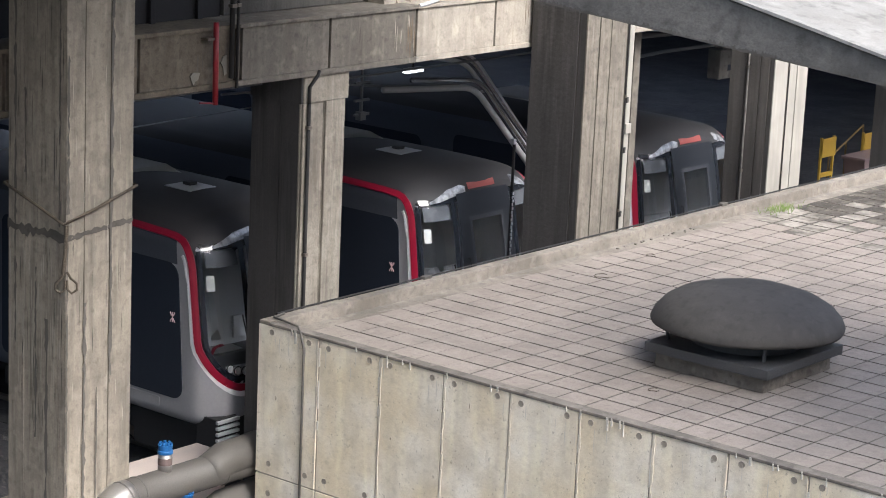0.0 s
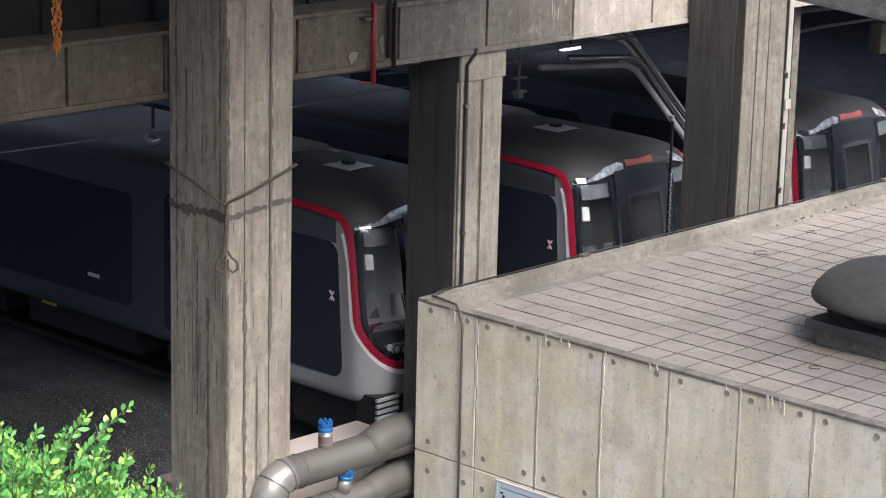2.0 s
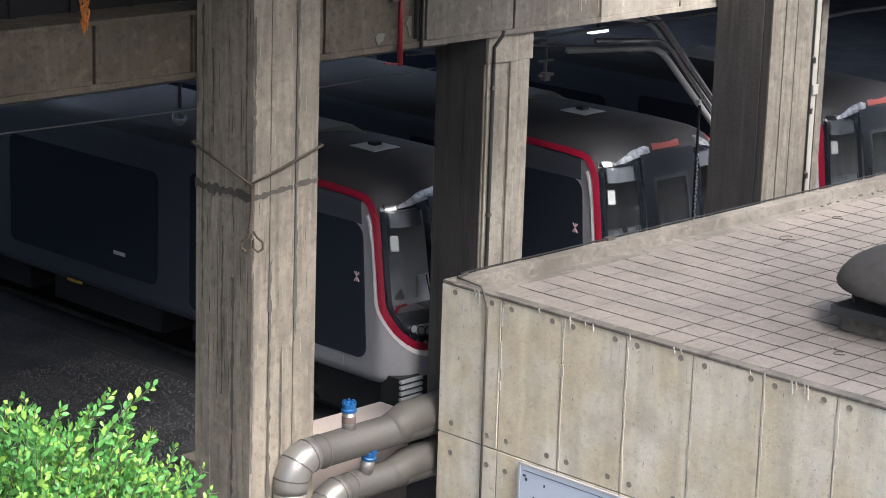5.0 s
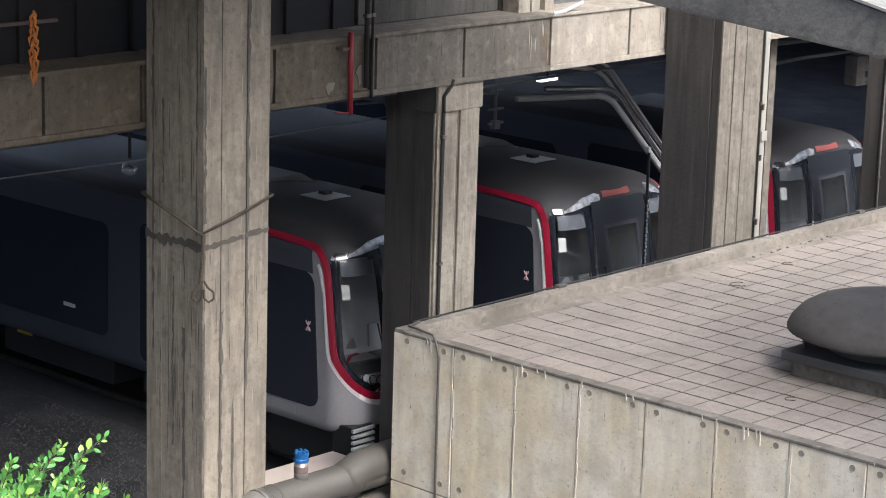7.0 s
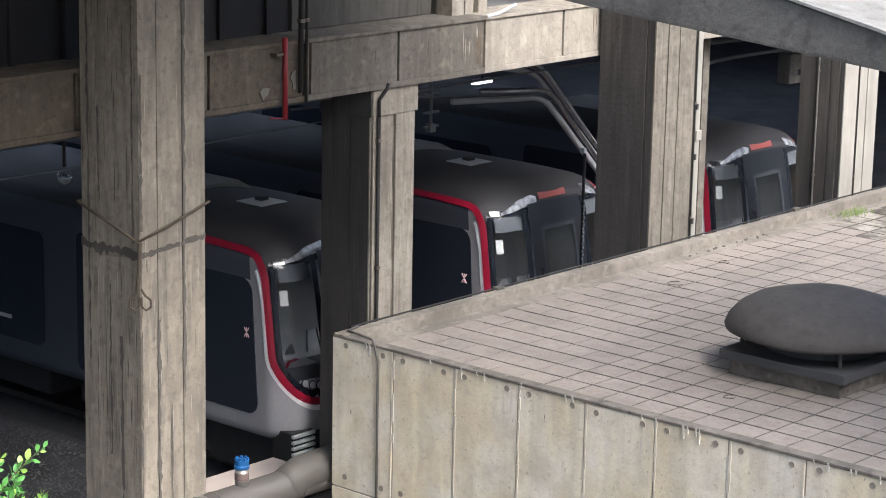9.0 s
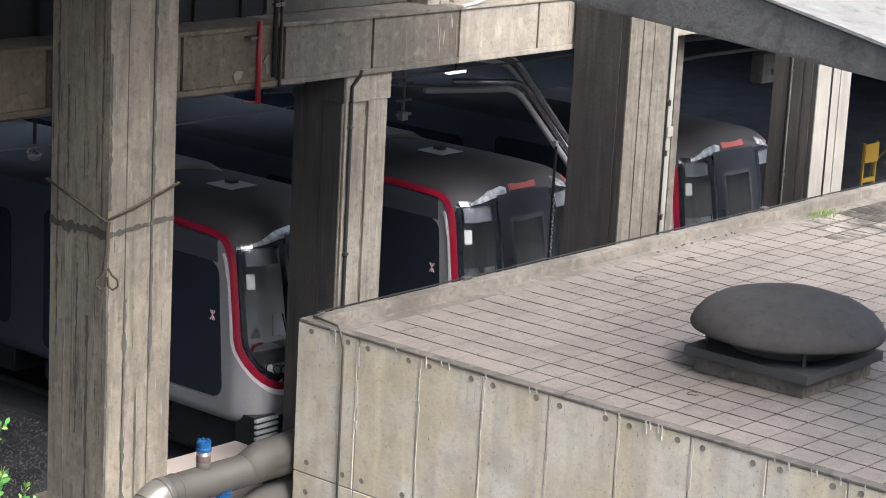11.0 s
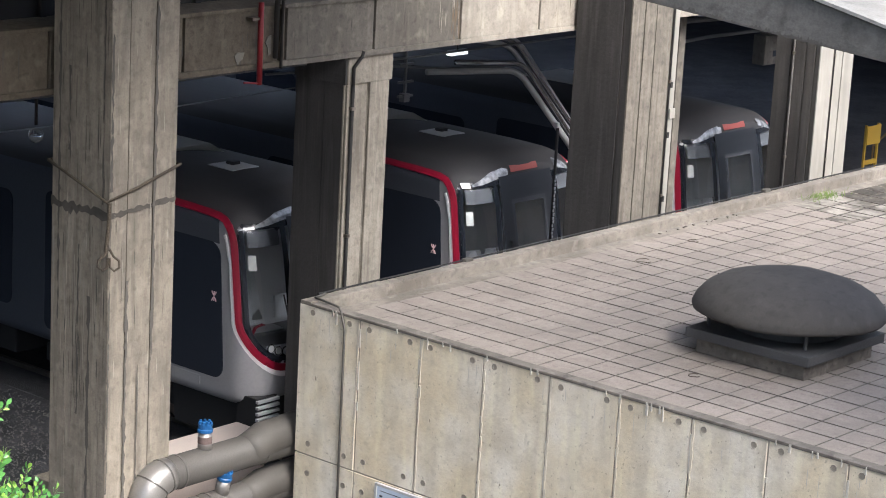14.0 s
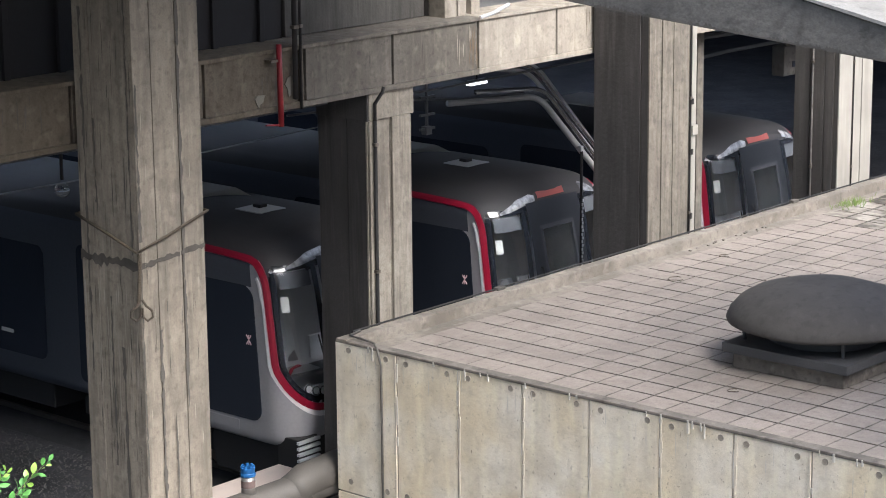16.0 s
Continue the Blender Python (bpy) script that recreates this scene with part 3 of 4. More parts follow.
    for a, b in zip(rows, rows[1:]):
        for k in range(4):
            bm.faces.new((a[k], a[k + 1], b[k + 1], b[k]))
    return bm


def front_patch(x0, x1, z0, z1, lift, nx=16, nz=16, keep=None):
    bm = bmesh.new()
    vs = [[bm.verts.new(on_front(x0 + (x1 - x0) * i / nx, z0 + (z1 - z0) * j / nz, lift)[0]) for i in range(nx + 1)] for j in range(nz + 1)]
    for j in range(nz):
        for i in range(nx):
            if keep and not keep(x0 + (x1 - x0) * (i + 0.5) / nx, z0 + (z1 - z0) * (j + 0.5) / nz):
                continue
            bm.faces.new((vs[j][i], vs[j][i + 1], vs[j + 1][i + 1], vs[j + 1][i]))
    bmesh.ops.delete(bm, geom=[v for v in bm.verts if not v.link_faces], context="VERTS")
    return bm


def side_panel(y0, y1, z0, z1, r, lift=0.012, s=-1, slant=0.0):
    """A rounded panel on the flank."""
    outline = []
    for cy, cz, a0 in ((y1 - r, z1 - r, 0), (y0 + r, z1 - r, 90), (y0 + r, z0 + r, 180), (y1 - r, z0 + r, 270)):
        for k in range(7):
            a = radians(a0 + 15 * k)
            y, z = cy + r * math.cos(a), cz + r * math.sin(a)
            outline.append((y + slant * (z - z0), z))
    bm = bmesh.new()
    top = [bm.verts.new((s * (HW + lift), y, z)) for y, z in outline]
    low = [bm.verts.new((s * (HW - 0.01), y, z)) for y, z in outline]
    bm.faces.new(top)
    for k in range(len(top)):
        bm.faces.new((low[k], low[(k + 1) % len(top)], top[(k + 1) % len(top)], top[k]))
    return bm


def outline_loop(w, z0, z1, r, s, n=10):
    """Half of the front band: from the middle of the bottom edge, up one side (s = -1 or 1)."""
    pts = [(s * (w - r) * k / 6, z0) for k in range(6)]
    for k in range(n + 1):
        a = radians(90 * k / n)
        pts.append((s * (w - r + r * math.sin(a)), z0 + r - r * math.cos(a)))
    for k in range(1, 13):
        pts.append((s * w, z0 + r + (z1 - z0 - r) * k / 12))
    return pts


CANT_Y, CANT_Z = (0.30, 0.42, 0.45, 0.50, 0.58, 0.70, 0.90, 1.30), (2.98, 2.98, 3.02, 3.10, 3.16, 3.19, 3.205, 3.235)   # roof line


def metro_train():
    ob = empty("metro_train")
    tagged(ob, "parked metro train, silver and black with a red-edged nose", "train", "trains side by side in the depot")
    bm = shell_bm.copy()
    kill = [f for f in bm.faces if f.calc_center_median().y < 0.75 and f.normal.y < -0.12 and in_screen(f.calc_center_median().x, f.calc_center_median().z)]
    bmesh.ops.delete(bm, geom=kill, context="FACES")
    me = part("body", bm, M_SILVER, ob, "silver painted body", smooth=True).data
    me.materials.append(M_ROOF)
    me.materials.append(M_BLACK)
    me.materials.append(M_FLANK)
    for f in me.polygons:
        c = f.center
        if c.z > np.interp(c.y, CANT_Y, CANT_Z):
            f.material_index = 1
        elif c.y < 0.5 and c.z > 1.3 and in_screen(c.x, c.z, 0.08):
            f.material_index = 2
        # Flank behind the cab: hall shade put into a darker colour.
        elif c.y > 2.5 or f.area > 0.5 or (c.z > 2.86 and c.y > 0.66):
            f.material_index = 3
    # red band: round the screen, then back along the cantrail
    for s in (-1, 1):
        path = [on_front(x, z) for x, z in outline_loop(1.465, 1.25, 2.82, 0.62, s)]
        path += [on_side(y, z, s=s) for y, z in ((0.42, 2.92), (0.45, 3.02), (0.50, 3.10), (0.58, 3.16), (0.70, 3.19), (0.9, 3.205), (1.3, 3.22), (1.8, 3.23), (2.5, 3.235))]
        part("red_band", ribbon(path, 0.098, 0.024, 0.03), M_RED, ob, "red band round the windscreen")
        path = [on_front(x, z) for x, z in outline_loop(1.490, 1.162, 2.62, 0.68, s)]
        path += [on_side(y, z, s=s) for y, z in ((0.475, 2.74), (0.495, 2.84), (0.52, 2.92), (0.555, 2.98))]
        part("white_stripe", ribbon(path, 0.055, 0.014, 0.02, lambda q: 1.7 - 0.9 * q), M_WHITE, ob, "white painted stripe beside the red band")
    part("windscreen", front_patch(-1.425, 1.425, 1.35, 3.08, 0.004, 36, 24, keep=lambda x, z: in_screen(x, z, 0.03)), M_GLASS, ob, "dark tinted windscreen", smooth=True).visible_shadow = False
    # black frames in the screen
    for s in (-1, 1):
        part("screen_frame", ribbon([on_front(x, z) for x, z in outline_loop(1.402, 1.37, 3.05, 0.52, s)], 0.06, 0.010, 0.02), M_BLACK, ob)
    part("visor_panel", front_patch(-1.37, 1.37, 3.06, 3.13, 0.014, 24, 4), M_BLACK, ob, "gloss black panel over the windscreen", smooth=True)
    part("pillar", front_patch(-0.80, -0.70, 1.4, 3.08, 0.013, 2, 12), M_BLACK, ob)
    part("pillar", front_patch(0.70, 0.80, 1.4, 3.08, 0.013, 2, 12), M_BLACK, ob)
    d = part("end_door", front_patch(-0.66, 0.66, 1.4, 3.17, 0.026, 22, 24, keep=lambda x, z: not (-0.42 < x < 0.42 and 1.75 < z < 2.80)), M_DOORF, ob, "black framed emergency end door")
    part("door_pane", front_patch(-0.42, 0.42, 1.74, 2.81, 0.012, 8, 8), M_GLASS, d).visible_shadow = False
    for x0, x1, z0, z1 in ((-0.43, -0.37, 1.74, 2.82), (0.37, 0.43, 1.74, 2.82), (-0.43, 0.43, 2.77, 2.83), (-0.43, 0.43, 1.72, 1.78)):
        part("gasket", front_patch(x0, x1, z0, z1, 0.034, 4, 6), M_GASKET, d, "grey rubber gasket")
    part("door_handle", tube([on_front(-0.54, 2.0, 0.03)[0], on_front(-0.54, 2.0, 0.07)[0], on_front(-0.54, 2.25, 0.07)[0], on_front(-0.54, 2.25, 0.03)[0]], 0.012, 8), M_UNDER, d)
    part("destination_display", front_patch(-0.34, 0.34, 3.205, 3.285, 0.02, 6, 2), M_ORANGE, ob, "dull red destination display")
    for s in (-1, 1):
        hl = part("headlamp", front_patch(s * 1.08 - 0.26, s * 1.08 + 0.26, 1.43, 1.57, 0.012, 16, 8, keep=lambda x, z: in_screen(x, z, -0.03)), M_LAMPU, ob, "headlamp cluster in a clear housing", smooth=True)
        for q, zz in ((0.88, 1.47), (1.01, 1.49), (1.14, 1.53)):
            c, nrm = on_front(s * q, zz, 0.012)
            part("lens", tube([c, c + nrm * 0.02], 0.05, 14), M_LAMP, hl, "bright round lens")
            part("bezel", tube([c, c + nrm * 0.012], 0.063, 14), M_BLACK, hl)
        part("wiper", tube([on_front(s * 0.65, 1.5, 0.03)[0], on_front(s * 0.80, 1.8, 0.04)[0], on_front(s * 0.86, 2.2, 0.03)[0]], 0.012, 6), M_UNDER, ob)
        lampbm = bmesh.new()
        # Right lamp is shorter: its inner part, dark without reflection, is left out.
        grid = [[lampbm.verts.new(on_front(s * (1.22 - (0.81 if s < 0 else 0.45) * u / 8), 3.07 + 0.11 * u / 8 + (0.03 + 0.075 * min(1.0, u / 4)) * v / 3 - (0.03 if u == 8 and v == 3 else 0), 0.02)[0]) for u in range(9)] for v in range(4)]
        for v in range(3):
            for u in range(8):
                lampbm.faces.new((grid[v][u], grid[v][u + 1], grid[v + 1][u + 1], grid[v + 1][u]))
        part("upper_lamp", lampbm, M_LAMPU, ob, "long clear lamp over the windscreen", smooth=True)
    part("end_lamp", front_patch(1.30, 1.37, 2.80, 3.0, 0.02, 2, 4), M_LAMP, ob)
    # cab
    part("cab_wall", box(-1.5, 1.5, 2.0, 2.05, 0.9, 3.2), M_CABW, ob, "grey cab partition")
    part("console", box(-1.25, 1.25, 0.42, 0.95, 0.9, 1.62, 0.04), M_CABD, ob, "dark driving console")
    part("blind", front_patch(-1.34, -0.82, 2.84, 3.05, -0.02, 8, 3), M_BLIND, ob, "grey roller blind behind the windscreen")
    part("blind", front_patch(0.82, 1.34, 2.84, 3.05, -0.02, 8, 3), M_BLIND, ob)
    part("notice_card", front_patch(-1.35, -1.25, 2.54, 2.74, -0.012, 2, 2), M_PAPER, ob, "white notice card")
    # Pale colour stands in for the reflection in the door pane.
    part("partition_door", box(-0.45, 0.35, 1.96, 1.995, 0.9, 2.95, 0.01), M_CAB, ob)
    part("grab_pole", tube([(-0.95, 1.5, 0.9), (-0.95, 1.5, 3.1)], 0.02, 8), M_GALV, ob)
    part("cab_screen", box(-0.55, -0.2, 0.85, 0.9, 1.7, 2.0, 0.01), M_CAB, ob, "pale console monitor")
    part("paper_sheet", box(-1.15, -0.6, 0.5, 0.85, 1.625, 1.635), M_CAB, ob)
    part("cab_seat", box(-0.95, -0.55, 1.2, 1.6, 1.0, 2.1, 0.06), M_CABD, ob)
    part("handset", tube([(-1.0, 0.46, 1.62), (-0.98, 0.44, 1.72), (-0.92, 0.43, 1.75)], 0.018, 8), M_RED, ob)
    # flank
    for s in (-1, 1):
        part("cab_side_panel", side_panel(0.50, 2.10, 1.05, 2.85, 0.18, s=s, slant=0.07), M_WINDOW, ob, "dark tinted cab side panel")
        for y in (2.56, 8.9, 14.0):
            dr = part("door", side_panel(y, y + 1.55, 0.95, 2.92, 0.12, 0.008, s=s), M_WINDOW, ob, "black double door")
        for y in (4.83, 11.0, 16.1):
            part("window", side_panel(y, y + 3.55 if y < 10 else y + 2.6, 1.12, 2.78, 0.14, s=s), M_WINDOW, ob, "long dark tinted window")
        part("access_flap", side_panel(0.94, 2.25, 0.88, 1.01, 0.01, 0.006, s=s), M_SILVER, ob)
        em = part("emblem", tube(arc((s * 1.515, 0.67, 2.20), (s * 1.515, 0.71, 2.10), (s * 1.515, 0.75, 2.20), 6), 0.009, 6), M_LOGO, ob, "small pale emblem of curved strokes")
        part("stroke", tube(arc((s * 1.515, 0.67, 2.07), (s * 1.515, 0.71, 2.17), (s * 1.515, 0.75, 2.07), 6), 0.009, 6), M_LOGO, em)
        part("stroke", tube([(s * 1.515, 0.71, 2.07), (s * 1.515, 0.71, 2.20)], 0.008, 6), M_LOGO, em)
        part("number_bar", side_panel(5.56, 5.83, 1.40, 1.455, 0.01, 0.018, s=s), M_PAPER, ob, "unreadable white number bar")
        part("data_plate", side_panel(6.61, 6.96, 0.76, 0.80, 0.005, 0.012, s=s), M_YELLOW, ob)
    # nose foot and underframe
    part("nose_apron", prism([(-1.3, 0.2), (1.3, 0.2), (1.35, 0.78), (-1.35, 0.78)], "y", 0.13, 1.6), M_UNDER, ob, "black lower apron")
    st = part("step_box", box(-1.42, -1.00, -0.05, 0.32, 0.50, 0.90, 0.02), M_UNDER, ob, "black louvred step box")
    for k in range(4):
        part("slat", box(-1.43, -0.99, -0.09, -0.04, 0.60 + 0.08 * k, 0.64 + 0.08 * k, 0.006), M_CAB, st)
    part("coupler", tube([(0, -0.1, 0.5), (0, 0.6, 0.5)], 0.14, 12), M_UNDER, ob)
    for y in (3.0, 17.0):
        bg = part("bogie", box(-1.2, 1.2, y - 1.4, y + 1.4, 0.35, 0.62, 0.04), M_UNDER, ob, "black bogie frame")
        for wy in (y - 1.05, y + 1.05):
            for s in (-1, 1):
                part("wheel", tube([(s * 0.68, wy, 0.42), (s * 0.80, wy, 0.42)], 0.42, 24), M_STEEL, bg)
    for y0, y1 in ((5.0, 7.6), (8.2, 10.8), (11.4, 14.6)):
        part("equipment_case", box(-1.25, 1.25, y0, y1, 0.32, 0.74, 0.03), M_UNDER, ob)
    # roof gear
    part("roof_pod", prism([(2.70, 3.43), (3.05, 3.52), (4.4, 3.52), (4.7, 3.43)], "x", -0.35, 0.80), M_POD, ob, "pale grey roof equipment cover")
    hb = part("antenna_base", box(-0.27, 0.27, 1.58, 2.08, 3.47, 3.505, 0.01), M_CAB, ob, "pale antenna plate")
    part("antenna", box(-0.02, 0.14, 1.82, 1.96, 3.50, 3.55, 0.015), M_UNDER, hb)
    return ob


TRAIN_X, TRAIN_Y, TRACK = 21.39, 20.12, 4.25
train = metro_train()
train.location = (TRAIN_X, TRAIN_Y, -0.07)
train.scale = (0.9, 1.0, 1.0)     # body 2.7 m wide
for k in (1, 2):
    copy_thing(train, Matrix.Translation((TRAIN_X + k * TRACK + (1.25 if k == 2 else 0.0), TRAIN_Y - 0.05 * (k % 2), -0.07)))
shell_bm.free()
for k in (0, 1, 2, 3):
    for s in (-1, 1):
        structure(part("rail", box(TRAIN_X + k * TRACK + s * 0.68 - 0.035, TRAIN_X + k * TRACK + s * 0.68 + 0.035, 19.9, 44, -0.2, -0.07, 0.008), M_STEEL), "worn steel running rail", "rail")
    structure(part("track_slab", box(TRAIN_X + k * TRACK - 1.4, TRAIN_X + k * TRACK + 1.4, 19.9, 44, -0.25, -0.14, 0.01), M_TRACKBED), "grimy concrete track slab", "track")

# ------------------------------------------------------------ ducts and low wall by the corner
structure(part("kerb_block", box(17.60, 17.95, 21.1, 21.47, -0.2, 0.0, 0.015), M_COL), "small concrete kerb block beside the track", "kerb")
low = structure(part("low_wall", box(16.95, 18.93, 18.72, 19.22, -0.2, 1.0, 0.01), M_PLINTH), "pale pinkish plastered low wall", "wall")


def duct(z, x_el, rad, cap_x, cap_h, lean, label):
    """A duct along x that bends down at x_el, with a capped stub that leans towards -y."""
    ob = empty("duct", (17.5, 17.79, z))
    tagged(ob, label, "duct", "ducts beside the plant room")
    L = lambda x, dz=0.0: (x - 17.5, 0, dz)
    part("run", tube([L(22.0), L(x_el + 0.25)], rad, 32), M_PIPE, ob, "grey lagged straight run", smooth=True)
    for x in (17.88, x_el + 0.46):
        part("collar", tube([L(x - 0.012), L(x + 0.012)], rad + 0.008, 32), M_PIPE, ob)
    bend = arc(L(x_el + 0.32), L(x_el), L(x_el, -0.36), 9)
    el = part("elbow", tube(bend, rad + 0.006, 32), M_PIPEM, ob, "segmented shiny elbow", smooth=True)
    for k in (1, 4, 7):
        d = (bend[k + 1] - bend[k]).normalized() * 0.008
        part("seam", tube([bend[k] - d, bend[k] + d], rad + 0.012, 32), M_PIPE, el)
    part("drop", tube([L(x_el, -0.34), L(x_el, -z - 0.16)], rad, 32), M_PIPEM, ob, smooth=True)
    way = Vector((0, -math.sin(lean), math.cos(lean)))
    base = Vector(L(cap_x))
    at = lambda d: base + way * d
    st = part("stub", tube([at(rad * 0.6), at(rad + cap_h)], 0.08, 24), M_PIPEM, ob, "bright metal stub pipe", smooth=True)
    part("mark", tube([at(rad + 0.06), at(rad + 0.14)], 0.0815, 24), M_STAINP, st) if lean == 0 else None
    part("cap", tube([at(rad + cap_h), at(rad + cap_h + 0.03), at(rad + cap_h + 0.04), at(rad + cap_h + 0.10)], [0.088, 0.088, 0.078, 0.084], 24), M_BLUE, st, "blue plastic cap")
    side = Vector((1, 0, 0))
    up = way.cross(side)
    for k in range(7):
        a = k * 2 * math.pi / 7
        o = (side * math.cos(a) + up * math.sin(a)) * 0.062
        part("lug", tube([at(rad + cap_h + 0.095) + o, at(rad + cap_h + 0.125) + o], 0.017, 8), M_BLUE, st)
    return ob


duct(1.27, 16.15, 0.19, 17.03, 0.19, 0.0, "grey lagged duct with a shiny elbow and blue-capped stub")
duct(0.73, 16.62, 0.17, 17.28, 0.16, radians(13), "thinner grey duct with a leaning blue-capped stub")
# bulge sleeve on each duct near the wall
for z, r in ((1.35, 0.215), (0.80, 0.195)):
    tagged(part("duct_sleeve", tube([(17.66, 17.79, z - 0.075), (17.8, 17.79, z - 0.05), (17.95, 17.79, z), (18.5, 17.79, z + 0.02), (22, 17.79, z + 0.02)], [r * 0.88, r * 0.95, r, r, r], 24), M_PIPE, smooth=True), "wider lagged sleeve on the duct", "duct")

# ------------------------------------------------------------ fittings
tagged(part("conduit", tube([(PX - 0.02, 16.79, -0.2), (PX - 0.02, 16.79, 2.85), (PX - 0.02, 16.84, 3.02), (PX + 0.05, 16.95, 3.07), (PX + 0.14, PY - 0.1, 3.07), (PX + 0.35, PY - 0.06, 3.07)], 0.014, 8), M_CONDUIT, smooth=True), "dark cable conduit up the plant room wall", "conduit")
tagged(part("cable", tube([(PX + 0.3, PY + 0.01, 3.06), (24, PY + 0.01, 3.065), (30, PY + 0.01, 3.06), (45, PY + 0.01, 3.06)], 0.012, 6), M_WIRE), "dark cable laid along the roof kerb", "cable")
sign = tagged(part("sign_board", box(PX - 0.05, PX - 0.02, 13.0, 16.19, 0.3, 1.21, 0.005), M_SIGN), "pale blue notice board with worn dark marks", "sign")
part("rim", box(PX - 0.055, PX - 0.018, 13.0, 16.19, 1.195, 1.225, 0.004), M_GALV, sign)
fp = tagged(part("fire_pipe", tube([(18.692, 18.802, 6.235), (18.70, 18.802, 5.27)], 0.034, 12), M_REDPIPE, smooth=True), "red painted fire pipe against the beam", "pipe")
part("foot", tube([(18.715, 18.802, 5.285), (18.45, 18.802, 5.315)], 0.010, 8), M_REDPIPE, fp, "thin red foot bracket")
part("bracket", box(18.55, 18.69, 18.79, 18.90, 6.03, 6.06), M_STEEL, fp)
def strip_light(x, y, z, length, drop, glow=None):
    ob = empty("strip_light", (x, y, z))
    tagged(ob, "white strip light under the soffit, all but one added as fill", "lamp", "strip lights in the hall")
    part("tube", box(-length / 2, length / 2, -0.045, 0.045, 0, 0.04, 0.01), glow or M_FILLTUBE, ob, "glowing white tube")
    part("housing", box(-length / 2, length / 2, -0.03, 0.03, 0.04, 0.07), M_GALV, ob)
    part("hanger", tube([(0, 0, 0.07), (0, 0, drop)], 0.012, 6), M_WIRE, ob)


strip_light(23.96, 20.265, 4.97, 0.36, 0.54, M_TUBEW)
# Unseen strip lights added to lift the dark hall with bluish fill.
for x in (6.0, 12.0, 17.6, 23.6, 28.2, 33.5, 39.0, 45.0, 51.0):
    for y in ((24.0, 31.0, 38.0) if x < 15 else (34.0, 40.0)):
        strip_light(x, y, 5.3, 1.4, 0.21, M_FILLTUBE if x < 15 else M_FILLTUBEF)

# rope round the column
rope = [(15.608, 18.844, 4.746), (15.608, 18.392, 4.609), (15.608, 17.890, 4.451), (16.031, 17.861, 4.569), (16.612, 17.861, 4.746), (16.631, 18.854, 4.746), (15.608, 18.844, 4.746)]
rope_ob = tagged(part("rope", tube(rope, 0.017, 8), M_ROPE, smooth=True), "old rope tied round the column", "rope")
part("tail", tube([(15.618, 17.851, 4.451), (15.599, 17.841, 4.196), (15.569, 17.841, 3.930)], [0.026, 0.022, 0.024], 8), M_ROPE, rope_ob)
for k in (-1, 1):
    c = Vector((15.585 + 0.042 * k, 17.815 - 0.042 * k, 3.85))
    way = Vector((0.707 * k, -0.707 * k, 0))
    part("loop", tube([c - way * 0.05 + Vector((0, 0, 0.11)), c - way * 0.01 + Vector((0, 0, 0.04)), c + way * 0.05 + Vector((0, 0, -0.01)), c + way * 0.055 + Vector((0, 0, -0.08)), c + Vector((0, 0, -0.12)), c - way * 0.045 + Vector((0, 0, -0.08)), c - way * 0.05 + Vector((0, 0, 0.02))], 0.013, 8), M_ROPE, rope_ob, "loose rope loop")


def stain(pts, axis, off):
    """A thin ragged stain on a face: pts of (place along, low, high)."""
    bm = bmesh.new()
    rows = [[bm.verts.new((u, off, z) if axis == "y" else (off, u, z)) for z in (lo, hi)] for u, lo, hi in pts]
    for a, b in zip(rows, rows[1:]):
        bm.faces.new((a[0], b[0], b[1], a[1]))
    return bm


rng = random.Random(3)
band = structure(part("stain_band", stain([(15.67 + 0.046 * k, 4.245 + 0.004 * k + 0.03 * rng.random(), 4.30 + 0.035 * rng.random() + 0.004 * k) for k in range(21)], "y", 17.893), M_STAIN), "dark water stain across the column", "stain")
structure(part("stain_band", stain([(17.91 + 0.0462 * k, 4.19 + 0.09 * rng.random(), 4.31 + 0.05 * rng.random()) for k in range(21)], "x", 15.648), M_STAIN), "dark water stain across the column side", "stain")

rng = random.Random(8)
def crack(u, z0, z1, axis, off, w):
    bm, rows, z = bmesh.new(), [], z0
    while z < z1:
        a, d = w * rng.uniform(0.2, 1.6), rng.uniform(-0.008, 0.008)
        rows.append([bm.verts.new((u + d + e, off, z) if axis == "y" else (off, u + d + e, z)) for e in (-a, a)])
        z += rng.uniform(0.04, 0.12)
    for a, b in zip(rows, rows[1:]):
        bm.faces.new((a[0], a[1], b[1], b[0]))
    return bm


for u, z0, z1, axis, off, w in ((15.913, 0, 3.6, "y", 17.890, 0.020), (16.277, 2.6, 7.2, "y", 17.890, 0.017), (16.090, 0.5, 2.6, "y", 17.891, 0.012),
                                (18.195, 0.5, 3.4, "x", 15.647, 0.020), (18.372, 2.0, 4.0, "x", 15.648, 0.012), (18.706, 3.0, 7.0, "x", 15.648, 0.016), (17.998, 4.4, 7.2, "x", 15.648, 0.010)):
    structure(part("eroded_joint", crack(u, z0, z1, axis, off, w), M_JOINT), "ragged dark eroded board joint", "joint")

# worn corner of the tall column and the drips below its stain
structure(part("eroded_corner", crack(15.672, 4.55, 6.3, "y", 17.889, 0.018), M_JOINT), "ragged dark eroded column corner", "joint")
structure(part("eroded_corner", crack(15.668, 1.2, 4.25, "y", 17.889, 0.010), M_JOINT), "ragged dark eroded column corner", "joint")
structure(part("eroded_joint", crack(18.539, 4.9, 5.9, "x", 15.645, 0.014), M_JOINT), "ragged dark eroded board joint", "joint")
M_DRIPP = material("pale drip stain", (0.42, 0.385, 0.32), 0.9, dark=(0.33, 0.30, 0.25), grain=0.3, scale=20)


